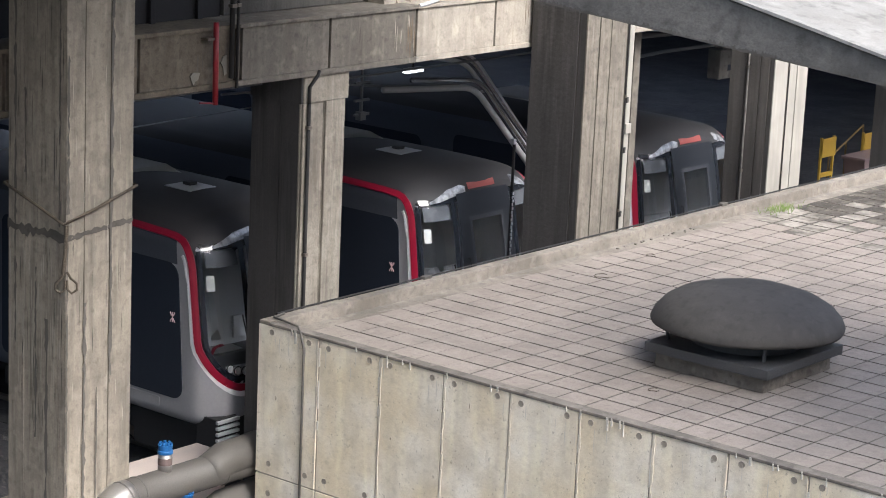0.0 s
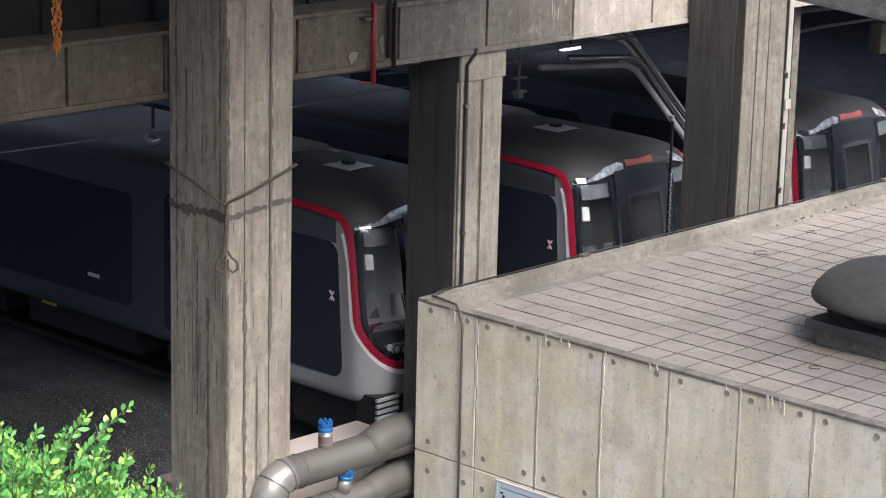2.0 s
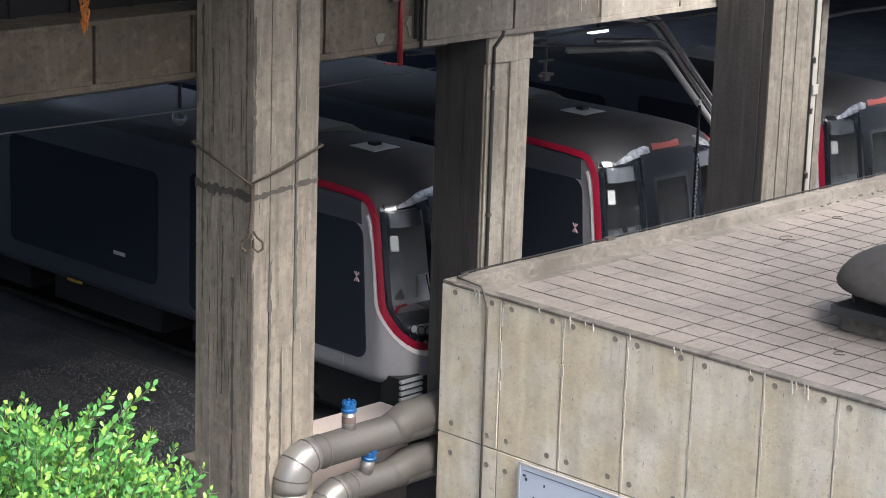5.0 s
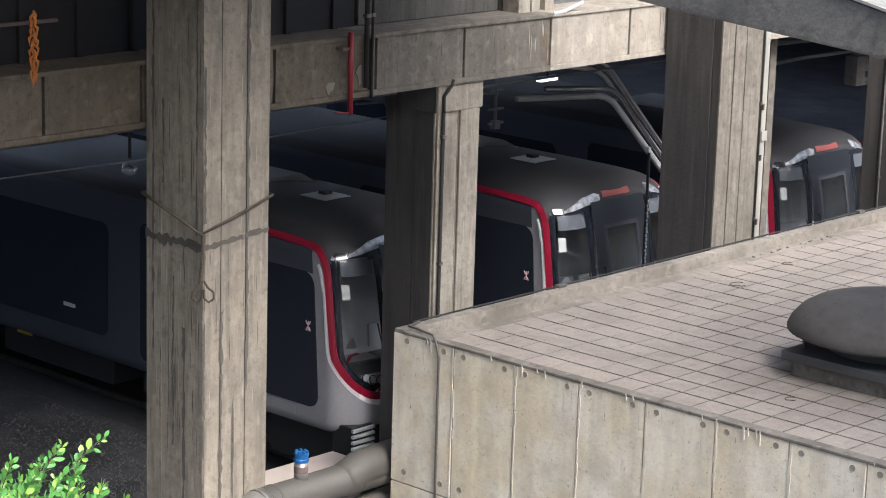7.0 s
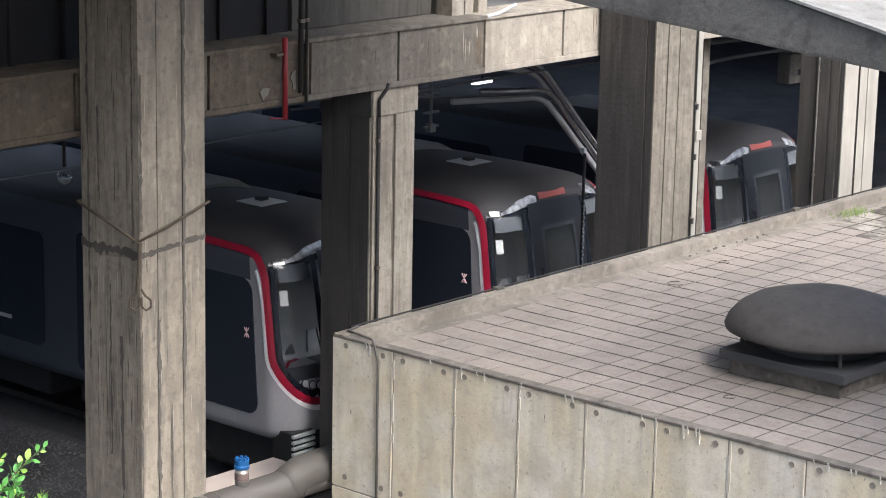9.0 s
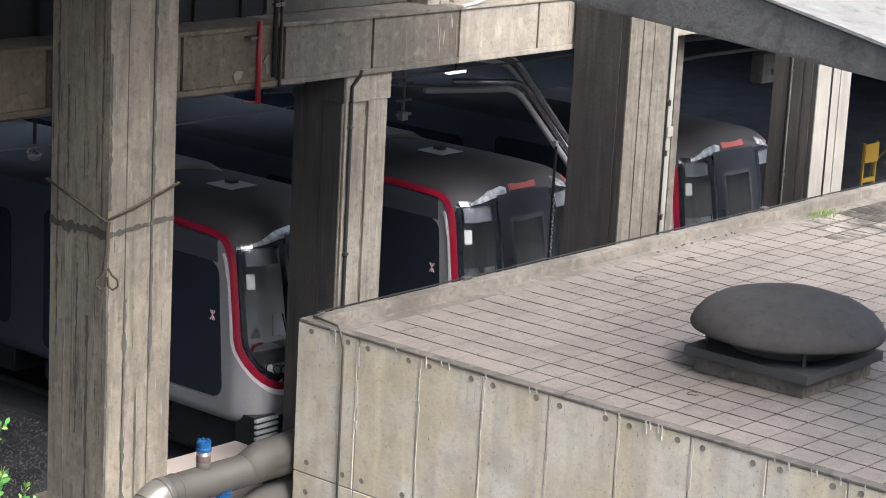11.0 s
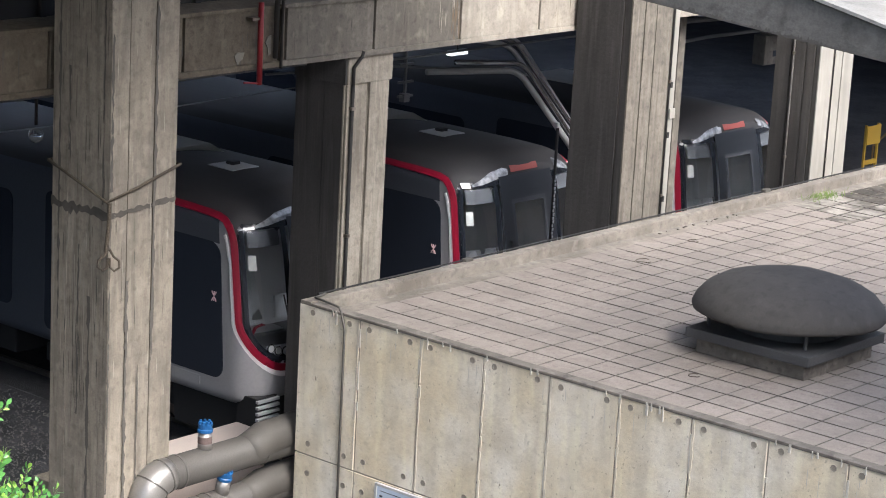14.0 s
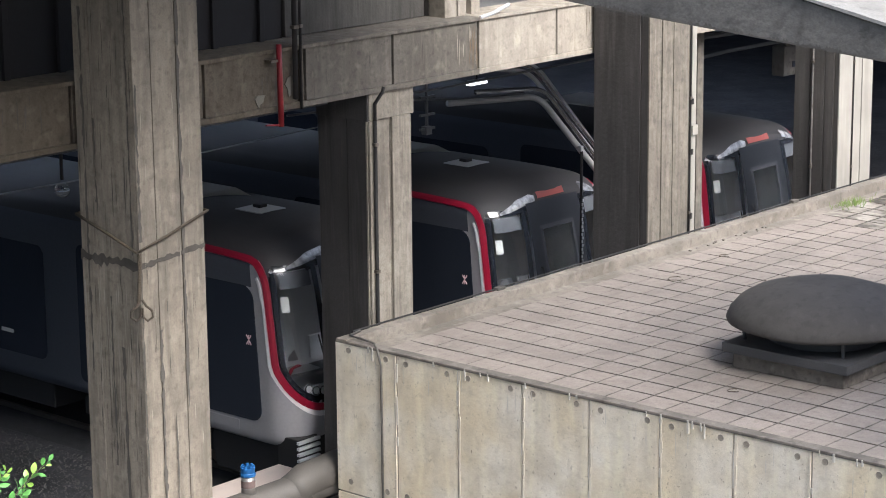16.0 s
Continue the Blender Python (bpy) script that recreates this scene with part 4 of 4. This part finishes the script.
def drips(n, u0, u1, z0, z1, axis, off, wide, long):
    """Many short ragged vertical drips on one face."""
    bm = bmesh.new()
    for k in range(n):
        u, top = rng.uniform(u0, u1), rng.uniform(z0, z1)
        length, w, rows = rng.uniform(0.3, 1.0) * long, wide * rng.uniform(0.3, 1.0), []
        d = off - 0.0006 * (k % 4)
        for i in range(7):
            a = w * math.sin(math.pi * (i + 0.35) / 6.7) * rng.uniform(0.5, 1.0)
            c = u + rng.uniform(-0.15, 0.15) * w
            rows.append([bm.verts.new((c + e, d, top - length * i / 6) if axis == "y" else (d, c + e, top - length * i / 6)) for e in (-a, a)])
        for a, b in zip(rows, rows[1:]):
            bm.faces.new((a[0], a[1], b[1], b[0]))
    return bm


for n, u0, u1, z0, z1, axis, off, wide, long, m in ((34, 17.95, 18.80, 2.2, 4.28, "x", 15.652, 0.010, 0.5, M_STAIN), (70, 17.95, 18.80, 2.9, 4.2, "x", 15.649, 0.012, 0.55, M_DRIPP),
                                                    (14, 15.72, 16.56, 3.2, 4.30, "y", 17.896, 0.007, 0.4, M_STAIN), (30, 15.72, 16.56, 2.0, 6.4, "y", 17.893, 0.008, 0.45, M_DRIPP),
                                                    (26, 17.95, 18.80, 4.6, 7.2, "x", 15.651, 0.010, 0.7, M_STAIN), (26, 18.99, 19.75, 2.6, 5.0, "x", 20.311, 0.014, 0.7, M_COLE)):
    structure(part("drip_stains", drips(n, u0, u1, z0, z1, axis, off, wide, long), m), "thin ragged drip stains down the column", "stain")

# dark mossy fringe along the foot of the flight
rng = random.Random(21)
pts = []
for k in range(600):
    y = 4.6 + 4.6 * k / 599
    for (ya, za), (yb, zb) in zip(flight_poly[4::-1], flight_poly[3::-1]):
        if ya <= y <= yb:
            z = za + (zb - za) * (y - ya) / (yb - ya)
            pts.append((y, z + 0.001, z + 0.006 + 0.03 * abs(noise.noise(Vector((y * 9, 0, 2)))) * rng.random() + 0.02 * rng.random() ** 3))
            break
structure(part("moss_fringe", stain(pts, "x", FX - 0.004), M_STAIN), "dark mossy fringe along the foot of the flight", "stain")

# orange dried frond that hangs from the deck
fr = empty("hanging_frond", (14.01, 18.6, 6.9))
tagged(fr, "orange dried frond hanging on a thread", "frond")
part("thread", tube([(0, 0, 3.5), (0, 0, 0.0)], 0.006, 5), M_WIRE, fr)
bm = bmesh.new()
for k in range(26):
    z = -0.05 - 0.026 * k
    a = k * 2.4
    L = 0.03 + 0.05 * math.sin(math.pi * (k + 3) / 30)
    tube_into(bm, [(0, 0, z), (L * 0.6 * math.cos(a), L * 0.6 * math.sin(a), z - 0.04), (L * 0.5 * math.cos(a), L * 0.5 * math.sin(a), z - 0.12)], [0.012, 0.016, 0.003], 5)
tagged(part("frond", bm, M_DRY, fr, "orange feathery frond"), kind="stuff")


# ------------------------------------------------------------ shrub
def shrub(cx, cy, top):
    ob = empty("shrub", (cx, cy, -0.16))
    tagged(ob, "leafy bright green shrub crown on thin stems", "shrub")
    rng = random.Random(5)
    stems, leaves, young = bmesh.new(), bmesh.new(), bmesh.new()
    tube_into(stems, [(0, 0, 0), (0.05, 0, 2), (0, 0, 4.6)], [0.09, 0.07, 0.05], 10)
    def leaf(bm, p, d, size):
        d = d.normalized()
        s = d.cross(Vector((rng.uniform(-1, 1), rng.uniform(-1, 1), rng.uniform(-0.3, 1)))).normalized()
        u = s.cross(d)
        prof = [(0, 0), (0.3, 0.22), (0.6, 0.26), (0.85, 0.15), (1, 0)]
        left, right, mid = [], [], []
        for t, w in prof:
            c = p + d * size * t + u * size * 0.10 * math.sin(t * 3)
            mid.append(bm.verts.new(c - u * size * 0.05))
            left.append(bm.verts.new(c + s * size * w))
            right.append(bm.verts.new(c - s * size * w))
        for i in range(4):
            for row, flip in ((left, False), (right, True)):
                q = (mid[i], mid[i + 1], row[i + 1], row[i])
                try:
                    bm.faces.new(q[::-1] if flip else q)
                except ValueError:
                    pass
    def twig(base, knee, tip, thick, count, size, start=0.15):
        path = arc(base, knee, tip, 6)
        tube_into(stems, path, [thick * (1 - 0.12 * i) for i in range(7)], 5)
        for i in range(count):
            u = start + (1 - start) * i / (count - 1)
            q = path[min(5, int(u * 6))].lerp(path[min(6, int(u * 6) + 1)], u * 6 - min(5, int(u * 6)))
            along = (path[-1] - path[-2]).normalized()
            a = 2.4 * i
            side = along.orthogonal().normalized()
            out = side * math.cos(a) + along.cross(side) * math.sin(a)
            d = along * (0.5 + 0.5 * u) + out + Vector((rng.gauss(0, 0.35), rng.gauss(0, 0.35), 0.35 + rng.gauss(0, 0.3)))
            bright = rng.random() < (0.09 + 0.7 * max(0, u - 0.55))
            leaf(young if bright else leaves, q + out * 0.006, d, size * rng.uniform(0.75, 1.15) * (1.0 if u < 0.9 else 0.75))
    for k in range(520):
        a, r = rng.uniform(0, 6.28), 0.95 * math.sqrt(rng.random())
        x, y = r * math.cos(a), r * math.sin(a)
        lump = noise.noise(Vector((x * 2.6, y * 2.6, 4)))
        tip = Vector((x, y, top - 0.07 - (0.48 if x > 0 else 0.4) * r * r - rng.uniform(0, 1.0) ** 1.5 * 0.9 + 0.20 * lump))
        base = Vector((x * 0.35, y * 0.35, tip.z - rng.uniform(0.45, 0.8)))
        knee = base.lerp(tip, 0.55) + Vector((x, y, 0)) * 0.15
        twig(base, knee, tip, 0.004, 52, 0.050)
    # longer sprigs that stand out of the crown
    for x, y, z in ((0.59, -0.20, 0.08), (0.34, -0.20, 0.10), (0.05, -0.20, 0.08), (-0.21, -0.20, 0.12), (0.60, -0.20, -0.18), (0.58, -0.22, -0.31), (0.85, -0.20, -0.52), (0.18, -0.2, -0.02), (-0.09, -0.2, 0.0)):
        tip = Vector((x, y, top + z - 0.09))
        twig(Vector((x * 0.5 - 0.12, y * 0.5, top + z - 0.62)), Vector((x * 0.55, y + rng.uniform(-0.1, 0.1), top + z - 0.22)), tip, 0.005, 46, 0.053, 0.1)
    part("stem", stems, M_BARK, ob)
    part("foliage", leaves, M_LEAF, ob, "glossy green leaves", smooth=True)
    part("young_foliage", young, M_LEAF2, ob, "yellow-green young leaves", smooth=True)
    return ob


shrub(6.05, 8.5, 6.63)


# ------------------------------------------------------------ pipes and cables
def bent_conduit(lead, bend, low, y, r, mat, label):
    """A conduit that runs level under the soffit, then bends down behind the column."""
    b, c = Vector((bend[0], y, bend[1])), Vector((low[0], y, low[1]))
    down = (c - b).normalized()
    level = (b - Vector((lead[0], y, lead[1]))).normalized()
    pts = [(lead[0], y, lead[1])] + arc(b - level * 0.28, b, b + down * 0.28, 6) + [c, c + down * 1.6]
    tagged(part("cable_conduit", tube(pts, r, 10), mat, smooth=True), label, "conduit", "conduits under the soffit")


bent_conduit((24.2, 4.60), (26.24, 4.44), (27.458, 3.30), 21.0, 0.048, M_GALV, "pale bent cable trunking under the soffit")
bent_conduit((24.9, 4.66), (26.45, 4.52), (27.492, 3.504), 21.08, 0.04, M_SHINE, "shiny bent galvanised conduit under the soffit")
bent_conduit((25.3, 4.95), (26.20, 4.80), (27.479, 3.624), 21.16, 0.035, M_GALV, "bent galvanised cable conduit under the soffit")
bent_conduit((25.4, 5.02), (26.40, 4.84), (27.476, 3.83), 21.24, 0.035, M_SHINE, "shiny bent galvanised conduit under the soffit")
bent_conduit((25.5, 5.05), (26.58, 4.84), (27.46, 3.978), 21.32, 0.03, M_GALV, "bent galvanised cable conduit under the soffit")
for pts, r in (([(29.0, 20.5, 4.63), (30.407, 20.5, 4.68), (33.5, 20.5, 4.66)], 0.03), ([(28.6, 20.5, 5.01), (34.0, 20.5, 4.88)], 0.045), ([(28.8, 21.4, 4.9), (34.0, 21.4, 4.9)], 0.05), ([(23.0, 22.8, 4.75), (29.5, 22.8, 4.7)], 0.035), ([(24.5, 23.4, 4.95), (29.5, 23.4, 4.95)], 0.04)):
    cp = tagged(part("ceiling_pipe", tube(pts, r, 8), M_DULL), "thin dull pipe under the soffit", "pipe", "pipes under the soffit")
    for p in (pts[0], pts[-1]):
        part("hanger", tube([(p[0], p[1], p[2]), (p[0], p[1], 5.52)], 0.012, 6), M_DULL, cp)
post = tagged(part("chain_post", tube([(25.62, 19.72, -0.2), (25.62, 19.72, 3.9)], 0.022, 8), M_UNDER), "dark post with a chain beside the train nose", "post")
for k in range(26):
    part("chain_link", box(25.585 + 0.012 * (k % 2), 25.605 + 0.012 * (k % 2), 19.675, 19.69, 1.75 + 0.055 * k, 1.79 + 0.055 * k), M_GALV, post)
part("lamp_head", box(25.56, 25.62, 19.68, 19.76, 3.86, 3.94, 0.01), M_GALV, post)
for pts, r in (([(20.6, 20.6, 4.95), (23.4, 21.0, 4.75), (24.7, 21.0, 4.60), (25.9, 21.0, 4.52)], 0.016), ([(2.4, 21.5, 5.0), (27.2, 21.5, 5.05), (62, 21.5, 5.05)], 0.03), ([(2.4, 22.5, 5.1), (62, 22.5, 5.15)], 0.03), ([(2.4, 20.9, 5.15), (62, 20.9, 5.2)], 0.025), ([(21.4, 19.7, 5.15), (62, 19.7, 5.2)], 0.016), ([(2.4, 20.4, 5.2), (62, 20.4, 5.2)], 0.03)):
    tagged(part("ceiling_pipe", tube(pts, r, 8), M_DULL), "thin dull galvanised pipe under the soffit", "pipe", "pipes under the soffit")
hang = tagged(part("pipe_hanger", tube([(23.74, 21.0, 5.5), (23.74, 21.0, 4.28)], 0.024, 8), M_DULL), "galvanised drop hanger with small brackets", "hanger")
for z in (4.75, 4.5, 4.3):
    part("bracket", box(23.6, 23.9, 20.98, 21.02, z - 0.015, z + 0.015), M_DULL, hang)
part("junction_box", box(23.68, 23.80, 20.95, 21.05, 4.22, 4.34, 0.01), M_DULL, hang)
tagged(part("wire", tube([(2.4, 20.0, 5.0), (14, 20.0, 4.85), (16.5, 20.0, 4.81), (20.7, 20.0, 4.88)], 0.010, 6), M_DULL), "grey overhead wire in the hall", "wire")
tagged(part("wire", tube([(2.4, 19.6, 5.25), (15.9, 19.6, 5.25), (20.7, 19.6, 5.25)], 0.010, 6), M_DULL), "grey wire under the beam", "wire")
bulb = bmesh.new()
bmesh.ops.create_uvsphere(bulb, u_segments=20, v_segments=12, radius=0.09, matrix=Matrix.Translation((16.55, 20.2, 4.68)))
tagged(part("globe_lamp", bulb, M_GLASS, smooth=True), "unlit clear glass globe lamp", "lamp")
bpy.data.objects["globe_lamp"].visible_shadow = False
part("holder", tube([(16.55, 20.2, 4.80), (16.55, 20.2, 5.5)], 0.02, 8), M_WIRE, bpy.data.objects["globe_lamp"])

# pipes on columns and beam
for x, y, r, z0, z1, m, lab in ((25.672, 17.885, 0.012, -0.2, 10.4, M_WIRE, "thin black pipe beside the column"),
                                (20.40, 18.888, 0.024, -0.2, 5.1, M_WIRE, "thin black pipe down the column"), (29.95, 17.893, 0.010, -0.2, 10.4, M_WIRE, "thin black pipe down the pale column"),
                                (29.556, 18.37, 0.016, -0.2, 10.4, M_RAMP, "pale pipe on the dark column side"), (18.995, 18.845, 0.032, 5.55, 10.4, M_WIRE, "black pipe up the deck edge"),
                                (19.105, 18.86, 0.018, 5.42, 10.4, M_WIRE, "black pipe up the deck edge")):
    pp = tagged(part("pipe", tube([(x, y, z0), (x, y, z1)], r, 10), m, smooth=True), lab, "pipe")
    for z in (1.6, 3.2, 4.8, 6.4):
        if z0 < z < z1:
            part("clip", box(x - r - 0.008, x + r + 0.008, y - r - 0.006, y + r, z - 0.02, z + 0.02), M_STEEL, pp)
trunk = tagged(part("cable_trunking", box(25.69, 25.79, 17.875, 18.02, -0.2, 10.4, 0.008), M_PALE), "pale square cable trunking beside the column", "trunking")
for z in (3.15, 4.05, 4.75):
    part("clip", box(25.675, 25.72, 17.86, 17.876, z - 0.04, z + 0.04, 0.004), M_WIRE, trunk, "small black clip")
part("joint_box", box(25.68, 25.80, 17.845, 17.876, 4.28, 4.42, 0.008), M_PALE, trunk)
tagged(part("pipe_bend", tube([(20.40, 18.888, 5.08), (20.40, 18.888, 5.30), (20.52, 18.875, 5.43), (20.54, 18.865, 5.50)], 0.022, 8), M_WIRE, smooth=True), "black pipe bend at the column head", "pipe")
head = structure(part("column_head", box(20.335, 21.15, 18.920, 19.806, 5.09, 5.490, 0.015), M_COLF), "pale concrete column head under the beam", "column")
part("sooty_side", box(20.30, 20.333, 18.93, 19.80, 5.09, 5.488, 0.008), M_COLSHADE, head)
for x0, x1 in ((20.332, 20.46), (20.745, 21.09)):
    part("front_rib", box(x0, x1, 18.918, 18.952, -0.2, 5.09, 0.008), M_COLF, head)
tagged(part("repair_patch", prism([(18.37, 5.62), (18.41, 5.66), (18.53, 5.65), (18.50, 5.57), (18.45, 5.55), (18.43, 5.51), (18.40, 5.55)], "y", 18.885, 18.903), M_PATCH), "pale mortar patch on the beam", "patch")
tagged(part("repair_patch", prism([(18.86, 5.74), (18.90, 5.80), (18.955, 5.82), (18.96, 5.60), (18.92, 5.58), (18.90, 5.68)], "y", 18.885, 18.903), M_PATCH), "pale mortar patch on the beam", "patch")
tagged(part("handrail", tube([(22.395, 18.880, 6.159), (22.641, 18.880, 6.189), (22.936, 18.851, 6.277)], 0.026, 8), M_GALV), "short grey rail on the deck edge", "rail")

# lime runs under the roof edge and in the joints
rng = random.Random(11)
runs = bmesh.new()
for k in range(26):
    y = rng.uniform(8.5, 17.3)
    w, h = rng.uniform(0.004, 0.012), rng.uniform(0.02, 0.06) + (0.12 * rng.random() if rng.random() < 0.3 else 0)
    box_into(runs, PX - 0.018, PX + 0.01, y - w, y + w, PZ - 0.03 - h, PZ - 0.005)
for k in range(0, 10):
    y = J0 - PITCH * k
    z = PZ - 0.05
    while z > SEAM + 0.3:
        d, w = rng.uniform(0.05, 0.22), rng.uniform(0.003, 0.010)
        if rng.random() < 0.3:
            box_into(runs, PX - 0.006, PX + 0.02, y - 0.012 - w, y - 0.006 + w, z - d, z)
        z -= d
tagged(part("lime_runs", runs, M_LIME, room, "white lime runs"), kind="stuff")

# ragged pale mortar ridges beside the panel joints
ridge = bmesh.new()
for y in edges[1:11]:
    z, side = SEAM + 0.02, rng.choice((-1, 1))
    while z < PZ - 0.06:
        d = rng.uniform(0.06, 0.16)
        w = rng.uniform(0.010, 0.030)
        c = y + side * (0.012 + w / 2)
        box_into(ridge, PX - 0.0065, PX + 0.01, c - w / 2, c + w / 2, z, min(z + d, PZ - 0.04))
        z += d + (rng.uniform(0, 0.05) if rng.random() < 0.3 else 0.0)
tagged(part("mortar_ridges", ridge, M_RIDGE, room, "ragged pale mortar ridges"), kind="stuff")

# bits on the kerb and roof
for x, z in ((27.74, 3.06), (21.1, 3.05)):
    c = tagged(part("kerb_clip", box(x - 0.07, x + 0.07, PY - 0.05, PY + 0.03, z - 0.01, z + 0.035, 0.008), M_CONDUIT), "small galvanised clip on the kerb", "clip")
weed = bmesh.new()
for k in range(130):
    x, y = 28.75 + rng.gauss(0, 0.22), 17.12 + rng.gauss(0, 0.10)
    if y > 17.33:
        continue
    h, a = rng.uniform(0.03, 0.11), rng.uniform(0, 6.28)
    v = [weed.verts.new(q) for q in ((x - 0.012, y, PD - 0.01), (x + 0.012, y, PD - 0.01), (x + h * 0.6 * math.cos(a), y + h * 0.6 * math.sin(a), PD + h))]
    weed.faces.new(v)
tagged(part("weeds", weed, M_WEED), "small bright green weeds on the roof", "weeds", kind="stuff")
for x, y, r in ((23.35, 16.45, 0.10), (24.79, 16.69, 0.07), (19.66, 13.09, 0.06)):
    pts = [(x + r * math.cos(a) * (1 + 0.3 * math.sin(3 * a)), y + r * math.sin(a), PD + 0.012) for a in [0.6 * i for i in range(9)]]
    tagged(part("scrap", tube(pts, 0.005, 5), M_ROPE), "small curled scrap of wire on the pavers", "scrap")
crumbs = bmesh.new()
for k in range(18):
    x, y = rng.gauss(26.0, 0.6), 17.28 - abs(rng.gauss(0, 0.04))
    q = rng.uniform(0.005, 0.016)
    box_into(crumbs, x - q, x + q, y - q, y + q, PD - 0.01, PD + q)
tagged(part("crumbs", crumbs, M_EDGE), "brown crumbs of soil along the kerb", "crumbs", kind="stuff")

# sign marks
for y, z, a, b in ((16.10, 1.09, 0.022, 0.010), (16.07, 1.05, 0.014, 0.018), (15.80, 1.04, 0.010, 0.014), (15.68, 0.86, 0.006, 0.05), (15.95, 0.86, 0.012, 0.014), (15.3, 0.95, 0.010, 0.010), (16.03, 0.78, 0.010, 0.012)):
    part("mark", box(PX - 0.056, PX - 0.049, y - a, y + a, z - b, z + b), M_INK, sign)
part("rim", box(PX - 0.055, PX - 0.018, 16.165, 16.2, 0.3, 1.225, 0.004), M_GALV, sign)
part("inner_line", box(PX - 0.054, PX - 0.049, 13.0, 16.12, 1.145, 1.152), M_INK, sign)


# ------------------------------------------------------------ far end of the hall: barrier, rail and bin
def barrier(x, y, h, w):
    ob = empty("barrier", (x, y, -0.15))
    tagged(ob, "yellow painted stand with a sign plate", "barrier", "yellow stands in the hall")
    for dx in (0, w):
        part("leg", box(dx - 0.025, dx + 0.025, -0.025, 0.025, 0, h, 0.006), M_YELLOW, ob)
    part("plate", box(-0.02, w + 0.02, -0.055, -0.037, h - 0.42, h - 0.02, 0.006), M_YELLOW, ob, "yellow sign plate")
    part("crossbar", box(0.035, w - 0.035, -0.03, 0.03, h - 0.85, h - 0.76, 0.006), M_YELLOW, ob)
    return ob


barrier(41.7, 24.0, 1.6, 0.5)
barrier(43.45, 24.0, 1.52, 0.5)
rail = tagged(part("stair_rail", tube([(43.1, 24.6, 0.75), (44.5, 24.6, 1.33)], 0.022, 8), M_OCHRE), "yellow sloping stair rail", "rail")
for x, z in ((43.1, 0.75), (43.8, 1.04), (44.5, 1.33)):
    part("post", tube([(x, 24.6, -0.2), (x, 24.6, z)], 0.022, 8), M_OCHRE, rail)
bin_ob = tagged(part("bin", prism([(42.75, -0.15), (43.85, -0.15), (44.0, 0.95), (42.5, 0.95)], "y", 23.4, 23.9), M_SKIP), "dull mauve plastic bin with a rim", "bin")
part("rim", box(42.46, 44.04, 23.36, 23.94, 0.93, 1.0, 0.015), M_SKIP, bin_ob)
tagged(part("pole", tube([(43.4, 23.0, -0.2), (43.75, 23.0, 2.9)], 0.03, 8), M_GALV), "leaning pale metal pole", "pole")

# weather marks on the plant room wall
M_SPECK = material("dark rust speck", (0.10, 0.08, 0.06), 0.9)
rng = random.Random(31)
for n, z0, z1, off, wide, long, m, lab in ((46, 2.80, 3.0, PX - 0.0075, 0.008, 0.30, M_LIME, "white lime stains under the roof edge"), (26, 1.4, 2.9, PX - 0.010, 0.007, 0.07, M_SPECK, "small dark rust specks on the panel wall")):
    structure(part("wall_stains", drips(n, 7.0, 17.4, z0, z1, "x", off, wide, long), m), lab, "stain")

# loose ballast on the yard beside the tall column
rng = random.Random(44)
stones = bmesh.new()
for k in range(16000):
    x, y = 19.9 - 5.5 * rng.random() ** 0.9, 20.0 + 6.0 * rng.random() ** 1.5
    q, z = rng.uniform(0.006, 0.018), -0.148
    h = q * rng.uniform(0.8, 1.4)
    a0 = rng.uniform(0, 6.28)
    ring = [stones.verts.new((x + q * rng.uniform(0.6, 1.2) * math.cos(a0 + k2 * 1.2566), y + q * rng.uniform(0.6, 1.2) * math.sin(a0 + k2 * 1.2566), z)) for k2 in range(5)]
    tip = [stones.verts.new((x + (v.co.x - x) * 0.55, y + (v.co.y - y) * 0.55, z + h * rng.uniform(0.7, 1.1))) for v in ring]
    for i in range(5):
        stones.faces.new((ring[i], ring[(i + 1) % 5], tip[(i + 1) % 5], tip[i]))
    stones.faces.new(tip)
M_STONE = material("grey ballast stone", (0.15, 0.145, 0.14), 0.9, dark=(0.07, 0.068, 0.066), grain=0.5, scale=14)
tagged(part("ballast_stones", stones, M_STONE), "loose grey ballast stones on the yard", "gravel", kind="stuff")

cabinet = tagged(part("switch_box", box(32.87, 33.33, 21.0, 21.25, 3.92, 4.43, 0.02), M_RAMP), "grey steel switch box fixed high in the hall", "switch box")
part("bracket", box(33.0, 33.2, 21.05, 21.2, 4.43, 5.5), M_STEEL, cabinet)
part("dark_mark", box(33.12, 33.24, 20.99, 21.0, 4.06, 4.16), M_INK, cabinet)

# runs of lime and rust on the edge beam
M_RUST = material("brown rust run", (0.20, 0.15, 0.10), 0.9, dark=(0.13, 0.10, 0.07), grain=0.4, scale=20)
rng = random.Random(52)
for n, u0, u1, z0, z1, wide, long, m, lab in ((7, 21.9, 22.34, 5.85, 6.10, 0.012, 0.40, M_DRIPP, "white lime runs down the beam"), (9, 22.42, 27.0, 5.8, 6.1, 0.010, 0.40, M_RUST, "brown rust runs down the beam"),
                                              (14, 22.2, 22.36, 5.7, 6.1, 0.012, 0.45, M_RUST, "brown rust runs down the beam"), (46, 10.0, 21.6, 5.75, 6.1, 0.013, 0.35, M_STAIN, "dark runs down the beam")):
    structure(part("beam_stains", drips(n, u0, u1, z0, z1, "y", 18.8965, wide, long), m), lab, "stain")
